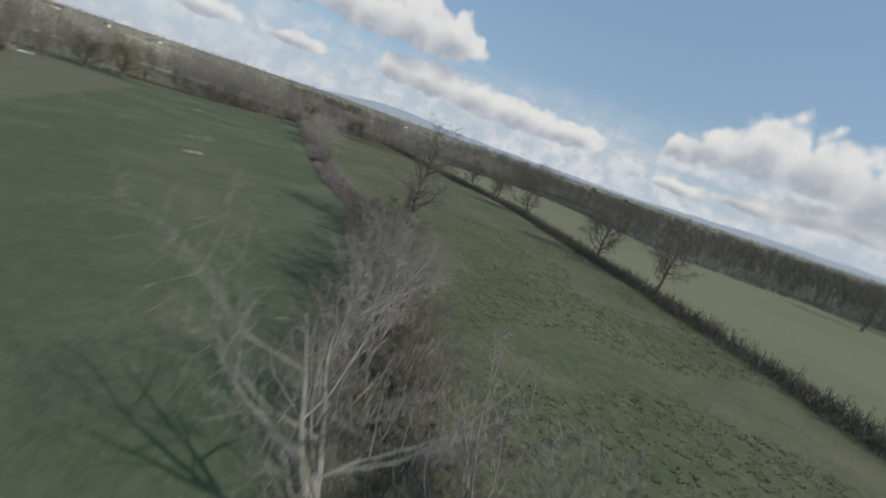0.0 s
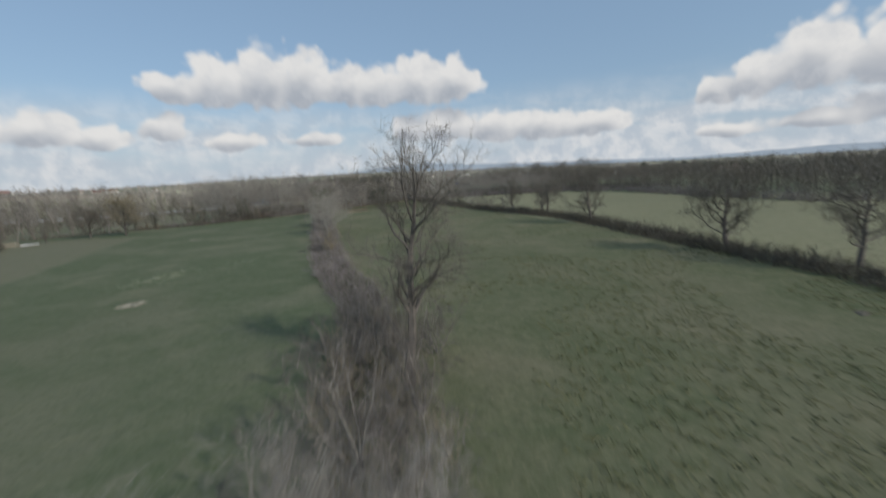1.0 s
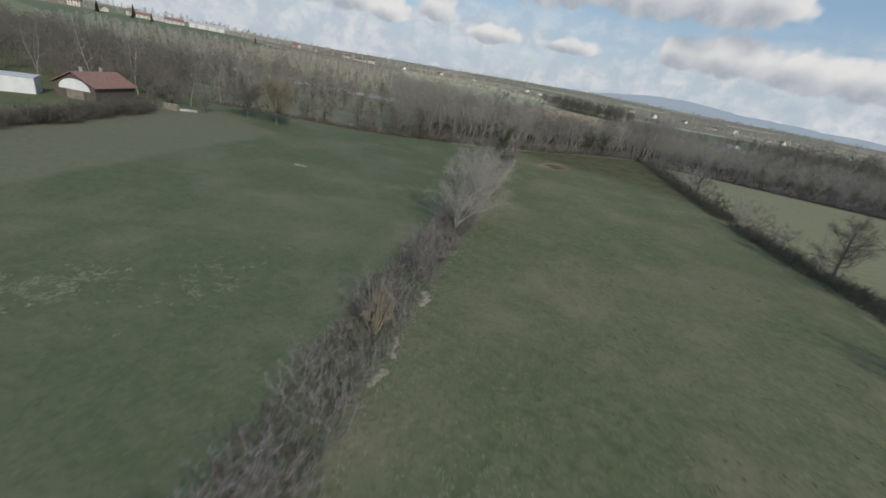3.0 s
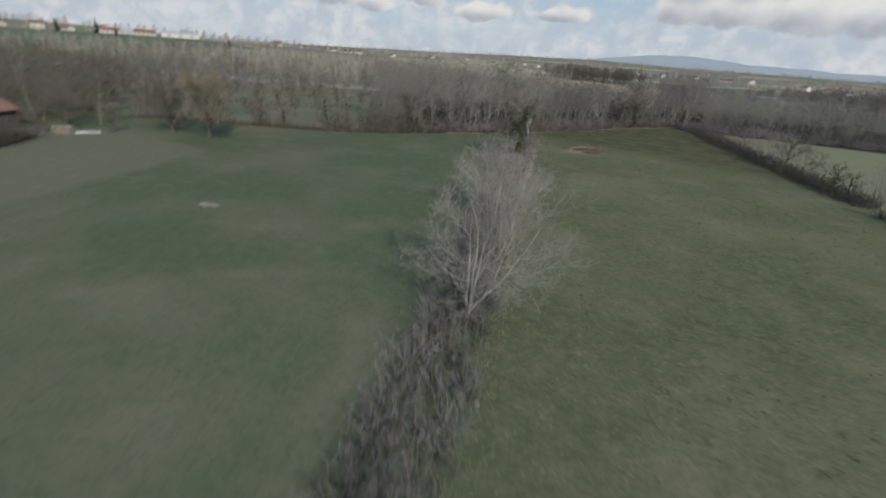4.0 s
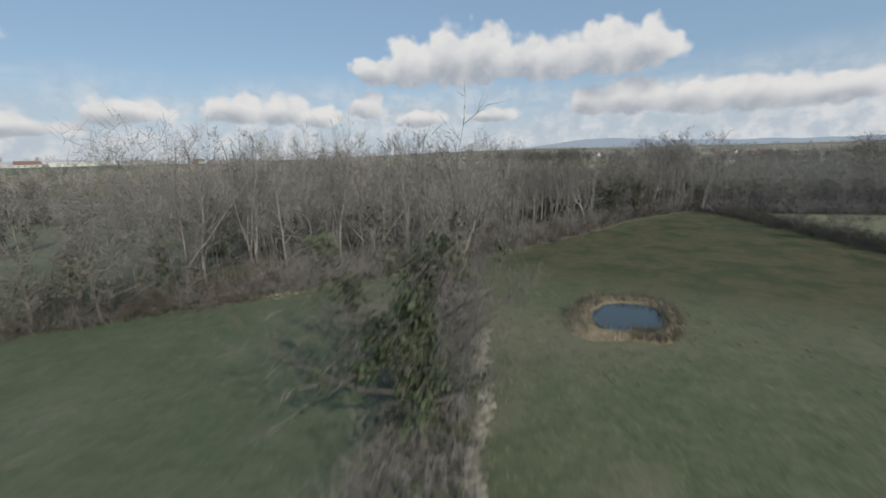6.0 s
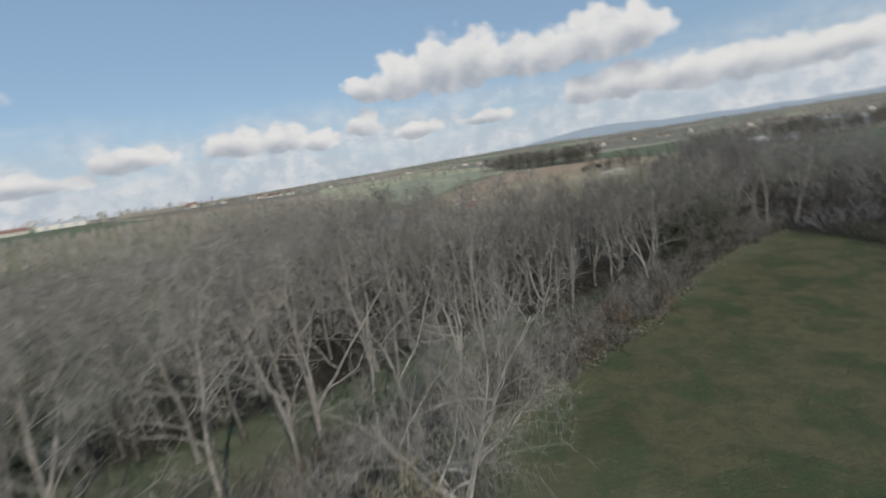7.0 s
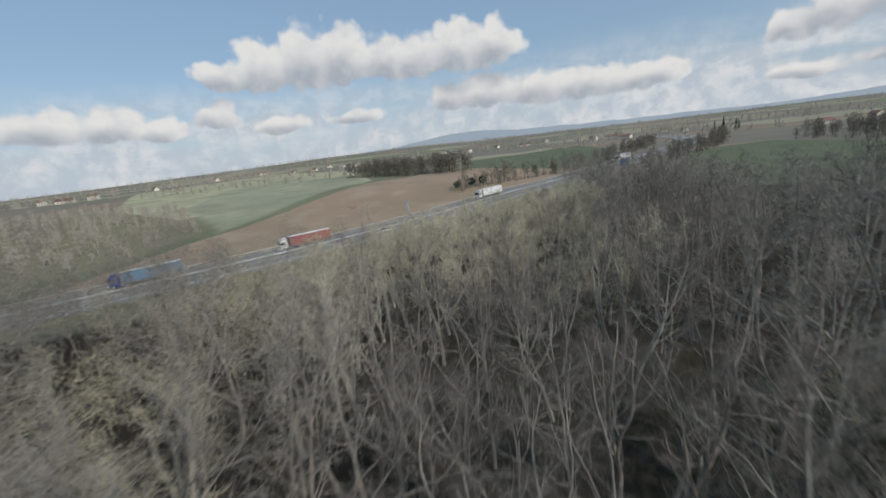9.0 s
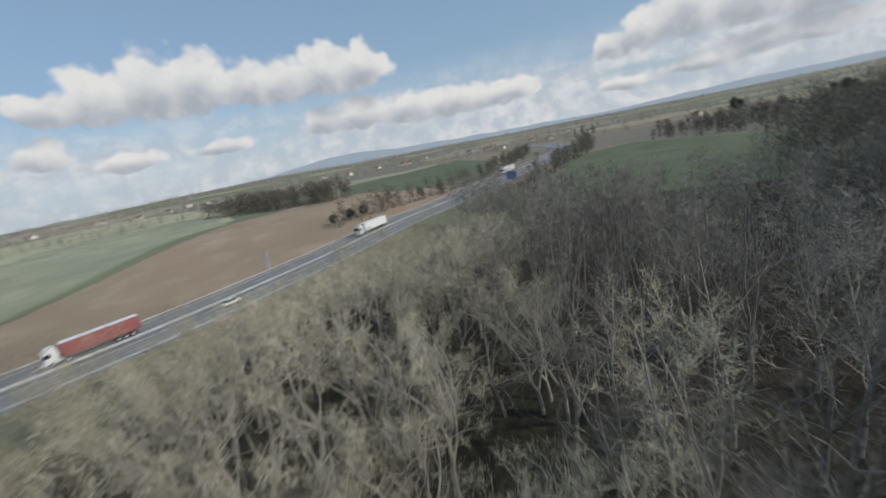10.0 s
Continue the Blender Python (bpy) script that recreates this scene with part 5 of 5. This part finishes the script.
for x, y, rows, turn in ((-540, 262, COTTAGE, 20), (-530, 285, VILLA, 60), (-515, 300, COTTAGE, 10), (-525, 330, VILLA, 35), (-500, 325, LONGHOUSE, 75), (-560, 240, VILLA, 15),
                         (-590, 215, COTTAGE, 80), (-575, 190, VILLA, 5), (-610, 170, COTTAGE, 45), (-480, 345, LONGHOUSE, 70), (-520, 355, COTTAGE, 20), (-600, 260, COTTAGE, 30),
                         (-560, 150, COTTAGE, 10), (-590, 130, VILLA, 70), (-640, 235, VILLA, 40), (-455, 470, COTTAGE, 10), (-480, 490, VILLA, 50), (-520, 520, COTTAGE, 30)):
    x, y = -40 + (x + 40) * 1.3, 190 + (y - 190) * 1.3
    put_house("village_house", rows, x, y, turn, "pale rendered village house with a tiled roof on the hill", "houses of the village")
for az, d in ((-34.7, 430), (-36, 445), (-42.2, 420), (-44, 430), (-54.6, 330), (-56, 345), (-58.6, 318), (-18, 900), (-10.5, 830), (-12, 850), (-9, 870), (-16.6, 760), (-14, 810), (-5, 930), (-2, 960), (1.5, 980),
              (24, 900), (20, 920), (22, 960), (26, 940), (19, 880), (52.6, 800), (47.1, 760), (49, 780), (45, 820), (4, 1000), (7, 1020), (-20, 840), (-24, 800), (-30, 620), (-33, 640), (-47, 560), (30, 1000), (35, 980), (40, 900)):
    d *= q.uniform(0.95, 1.05)
    a = radians(az + q.uniform(-0.6, 0.6))
    put_house("far_house", q.choice((COTTAGE, VILLA, COTTAGE, LONGHOUSE)), -40 - d * math.sin(a), 200 + d * math.cos(a), q.uniform(0, 180), "pale far-off house with a tiled roof among trees", "scattered far houses")


def build_shed(x, y, sx, sy, turn):
    shed = thing("farm_shed", x, y, "long pale farm shed with a grey sheet roof", "shed", turn=turn)
    part("wall", walls_mesh(sx, sy, 5.0, 2.0), shed, RENDERED_WALL)
    part("roof", roof_mesh(sx, sy, 5.0, 2.0, 0.4), shed, GREY_SHEET)
    for k in (-0.3, 0.0, 0.3):
        part("door", boxes((sx * k, -sy / 2, 0, 4.0, 0.14, 4.2)), shed, STEEL)


build_shed(-600, 426, 40, 16, 62)
build_shed(-650, 382, 30, 14, 70)


def build_barn():
    x, y = -137.5, 127
    barn = thing("barn", x, y, "farm barn with a faded red tiled roof and pale arched gable", "barn", turn=118, size=0.85)
    part("wall", walls_mesh(15, 12, 4.2, 3.2), barn, DARK_TIMBER)
    part("roof", roof_mesh(15, 12, 4.2, 3.2, 0.7), barn, RED_TILES)
    bm = bmesh.new()
    arch = [bm.verts.new((-7.56, 4.6 * math.cos(k * math.pi / 16), 2.6 + 3.0 * math.sin(k * math.pi / 16))) for k in range(17)]
    face = bm.faces.new(arch)
    made = bmesh.ops.extrude_face_region(bm, geom=[face])
    bmesh.ops.translate(bm, vec=(-0.12, 0, 0), verts=[v for v in made["geom"] if isinstance(v, bmesh.types.BMVert)])
    part("arched_gable", bm, barn, WHITE_PAINT, "white arched gable panel")
    part("gate", boxes((-7.6, 0, -0.4, 0.12, 5.0, 2.9)), barn, TIMBER)
    for k in (-3, 4):
        part("chimney", boxes((k, 1.5, 6.2, 0.6, 0.6, 2.2), (k, 1.5, 8.4, 0.8, 0.8, 0.15)), barn, CONCRETE)
    annex = thing("white_annex", -143, 113.5, "white flat-roofed farm outbuilding beside the barn", "outbuilding", turn=62)
    part("wall", boxes((0, 0, -0.5, 7, 6, 4.2), bevel=0.08), annex, WHITE_PAINT)
    part("roof", boxes((0, 0, 3.7, 7.4, 6.4, 0.2)), annex, GREY_SHEET)
    part("door", boxes((-3.5, 0, 0, 0.12, 2.4, 2.4)), annex, TIMBER)
    for k, (px, py, sx, sy, sz, mat, label) in enumerate(((-126, 135, 5, 2.4, 1.0, TIMBER, "heap of brown timber and brash in the farmyard"), (-123.5, 138, 4, 2.6, 1.6, BANK, "heap of pale earth in the farmyard"),
                                                         (-127, 131, 5, 2.0, 0.9, BLUE_CURTAIN, "blue tarpaulin over a heap in the farmyard"), (-121, 141, 4, 1.6, 0.6, CONCRETE, "white sheeting in the farmyard"))):
        ob = thing("yard_heap", px, py, label, "heap", turn=20 * k)
        bm = boxes((0, 0, -0.2, sx, sy, sz))
        bmesh.ops.subdivide_edges(bm, edges=bm.edges[:], cuts=3, use_grid_fill=True)
        for v in bm.verts:
            top = max(0.0, v.co.z / sz)
            v.co.x *= 1 - 0.45 * top * abs(v.co.y) / sy
            v.co.y *= 1 - 0.4 * top
            v.co += Vector((q.gauss(0, 0.1), q.gauss(0, 0.1), q.gauss(0, 0.08)))
        part("cover", bm, ob, mat)


build_barn()
for x, y, size, k in ((-130, 141, 0.62, 0), (-136.5, 143, 0.7, 1), (-143, 141, 0.75, 2), (-150, 136, 0.7, 0), (-154, 127, 0.75, 1), (-123.5, 133.5, 0.42, 2), (-148, 147, 0.8, 0), (-119.5, 144.5, 0.4, 1)):
    plant("farm_tree", OAKS[k], x, y, "dark leafless tree standing round the farm", "tree", "trees round the farm", x * 17, size)
for x, y, a in along([(-98, 86), (-102, 97), (-107, 108), (-116, 122), (-121, 131)], 1.3):
    ob = new("hedge_bush", rng.choice(DARK_BUSHES))
    ob.matrix_basis = pose(x + rng.uniform(-1, 1), y + rng.uniform(-1, 1), land(x, y), 0, 0, rng.uniform(0, 360)) @ Matrix.Scale(rng.uniform(0.9, 1.9), 4)
    tagged(ob, "dark leafless bush of the hedge round the farm", "bush", "bushes round the farm")


def conifer(seed, high):
    r = random.Random(seed)
    trunk, crown = Wood(), Wood()
    trunk.tube([Vector((0, 0, -0.3)), Vector((0, 0, high * 0.6)), Vector((0, 0, high))], [high * 0.022, high * 0.014, 0.02], 6)
    for _ in range(420):
        f = r.random() ** 0.8
        a = r.uniform(0, 6.283)
        long = (1 - f) * high * 0.25 * r.uniform(0.6, 1.1) + 0.2
        at = Vector((0, 0, high * (0.10 + 0.88 * f)))
        crown.spike(at, at + Vector((math.cos(a) * long, math.sin(a) * long, -0.25 * long + r.uniform(-0.2, 0.2))), high * 0.022)
    return [("trunk", trunk.mesh("fir_trunk", BARK)), ("crown", crown.mesh("fir_crown", NEEDLES))]


def evergreen(seed, high, wide):
    """A broad dark evergreen: lumps of leaves round a short trunk."""
    r = random.Random(seed)
    trunk, crown = Wood(), Wood()
    trunk.tube([Vector((0, 0, -0.3)), Vector((0.2, 0, high * 0.4)), Vector((0, 0.2, high * 0.8))], [0.45, 0.35, 0.12], 7)
    for _ in range(46):
        out = somewhere(r)
        knot = Vector((out.x * wide * 0.7, out.y * wide * 0.7, high * 0.58 + out.z * high * 0.33)) * r.uniform(0.75, 1.05)
        for _ in range(42):
            d = somewhere(r)
            crown.leaf(knot + d * wide * 0.26 * r.random() ** 0.4, (d + somewhere(r) * 0.5).normalized(), r.uniform(0.25, 0.5))
    return [("trunk", trunk.mesh("evergreen_trunk", OAK_BARK)), ("crown", crown.mesh("evergreen_crown", NEEDLES))]


ROUND = evergreen(5, 14, 7)
for x, y, size in ((288, 654, 1.1), (300, 566, 1.0), (330, 600, 0.8), (-66, 486, 0.42), (-72, 482, 0.4), (-79, 476, 0.36)):
    plant("evergreen_tree", ROUND, x, y, "broad dark evergreen tree with a rounded crown", "tree", "dark evergreens", x, size)
FIRS = [conifer(1, 13), conifer(2, 10)]
for x, y, k, size in ((-530, 310, 0, 1.1), (-545, 285, 1, 1.2), (-505, 315, 1, 1.0), (-570, 228, 1, 1.1), (-600, 190, 0, 0.9), (-440, 385, 1, 0.8), (236, 860, 0, 1.3), (246, 850, 0, 1.1), (228, 866, 1, 1.3),
                      (255, 862, 1, 1.2), (-615, 205, 1, 1.0), (-33, 400, 1, 0.55), (-29, 396, 1, 0.5), (-36, 404, 1, 0.45)):
    plant("fir_tree", FIRS[k], x, y, "dark green conifer standing out of the bare trees", "tree", "dark conifers", x, size)


# ---- vehicles, road signs ----
def wheel(parent, x, y, r, wide):
    """A tyre with its rim, axle along y."""
    bm = bmesh.new()
    bmesh.ops.create_cone(bm, cap_ends=True, segments=20, radius1=r, radius2=r, depth=wide, matrix=pose(0, 0, 0, 90))
    bmesh.ops.bevel(bm, geom=[e for e in bm.edges if len(e.link_faces) == 2 and e.calc_face_angle() > 1], offset=r * 0.12, segments=2, affect="EDGES")
    tyre = part("wheel", bm, parent, RUBBER, place=pose(x, y, r))
    bm = bmesh.new()
    bmesh.ops.create_cone(bm, cap_ends=True, segments=16, radius1=r * 0.55, radius2=r * 0.55, depth=wide + 0.04, matrix=pose(0, 0, 0, 90))
    part("rim", bm, tyre, STEEL)


def on_road(along_x, offset):
    """A place and heading on the motorway near that x, so far from its middle."""
    p, d = min(road_points(2.0), key=lambda row: abs(row[0].x - along_x))
    side = Vector((d.y, -d.x))
    q2 = p + side * offset
    return q2.x, q2.y, road_z(p.x, p.y), math.degrees(math.atan2(d.y, d.x))


def build_truck(along_x, offset, ahead, cab_mat, box_mat, label):
    x, y, z, turn = on_road(along_x, offset)
    truck = thing("truck", x, y, label, "truck", "lorries on the motorway", z=z, turn=turn + (0 if ahead else 180))
    bm = boxes((-1.8, 0, 1.15, 13.2, 2.5, 2.75), bevel=0.06)
    part("trailer", bm, truck, box_mat)
    rib = as_mesh("rib", boxes((0, 0, 1.18, 0.05, 2.54, 2.66)), box_mat)
    for k in range(9):
        part("rib", rib, truck, place=pose(-8.0 + k * 1.55, 0, 0))
    part("trailer_roof", boxes((-1.8, 0, 3.9, 13.25, 2.55, 0.08)), truck, WHITE_PAINT)
    part("chassis", boxes((-1.6, 0, 0.75, 12.8, 1.1, 0.38), (6.2, 0, 0.6, 4.6, 1.0, 0.4)), truck, STEEL)
    bm = boxes((6.6, 0, 0.6, 2.3, 2.45, 2.7), bevel=0.14)
    box(bm, 6.35, 0, 3.28, 1.6, 2.2, 0.5, bevel=0.12)
    part("cab", bm, truck, cab_mat)
    part("windscreen", boxes((7.76, 0, 1.95, 0.06, 2.2, 0.95)), truck, DARK_GLASS)
    for s in (-1, 1):
        part("side_window", boxes((7.0, s * 1.235, 1.95, 0.95, 0.05, 0.8)), truck, DARK_GLASS)
        part("headlight", boxes((7.77, s * 0.92, 0.85, 0.06, 0.42, 0.22)), truck, STEEL)
        part("mirror", boxes((7.55, s * 1.42, 1.9, 0.12, 0.25, 0.7), bevel=0.03), truck, RUBBER)
        for wx in (-6.6, -5.3, -4.0, 4.3, 6.9):
            wheel(truck, wx, s * 1.08, 0.5, 0.34)
    part("bumper", boxes((7.75, 0, 0.35, 0.2, 2.4, 0.45), bevel=0.05), truck, cab_mat)


def build_car(along_x, offset, ahead):
    x, y, z, turn = on_road(along_x, offset)
    car = thing("car", x, y, "white estate car driving on the motorway", "car", "cars on the motorway", z=z, turn=turn + (0 if ahead else 180))
    part("body", boxes((0, 0, 0.35, 4.4, 1.78, 0.62), bevel=0.14), car, WHITE_PAINT)
    bm = boxes((-0.3, 0, 0.95, 2.7, 1.6, 0.55), bevel=0.05)
    for v in bm.verts:
        if v.co.z > 1.2:
            v.co.x = -0.3 + (v.co.x + 0.3) * 0.72
            v.co.y *= 0.84
    part("cabin_glass", bm, car, DARK_GLASS)
    part("car_roof", boxes((-0.3, 0, 1.48, 1.9, 1.32, 0.07), bevel=0.03), car, WHITE_PAINT)
    for s in (-1, 1):
        part("headlight", boxes((2.19, s * 0.62, 0.62, 0.06, 0.4, 0.16)), car, STEEL)
        for wx in (-1.35, 1.35):
            wheel(car, wx, s * 0.80, 0.32, 0.22)


build_truck(-115, -5.2, False, WHITE_PAINT, RED_CURTAIN, "articulated lorry with a white cab and dull red curtain sides")
build_truck(-147, -5.2, False, BLUE_PAINT, BLUE_CURTAIN, "articulated lorry with a dark blue cab and light blue curtain sides")
build_truck(-58, -5.2, False, WHITE_PAINT, WHITE_PAINT, "white articulated box lorry driving on the motorway")
build_truck(24, -5.2, False, WHITE_PAINT, WHITE_PAINT, "white articulated lorry far along the motorway")
build_car(-99, 5.0, True)
build_car(-6, 5.0, True)


def build_sign(along_x, offset, wide, low, high, mat, label, posts):
    x, y, z, turn = on_road(along_x, offset)
    sign = thing("road_sign", x, y, label, "road sign", z=z - 0.8, turn=turn)
    part("panel", boxes((0, 0, low, 0.12, wide, high - low), bevel=0.03), sign, mat)
    part("panel_frame", boxes((0.09, 0, low - 0.08, 0.06, wide + 0.16, high - low + 0.16)), sign, STEEL)
    for o in posts:
        part("post", boxes((0.2, o, -0.3, 0.16, 0.16, high + 0.2)), sign, STEEL)


build_sign(-2, 16.0, 5.0, 2.2, 6.0, SIGN_BLUE, "large blue direction board facing the motorway traffic", (-1.6, 1.6))
build_sign(-83, -15.5, 1.6, 1.2, 6.6, WHITE_PAINT, "tall narrow white board beside the motorway", (0.0,))
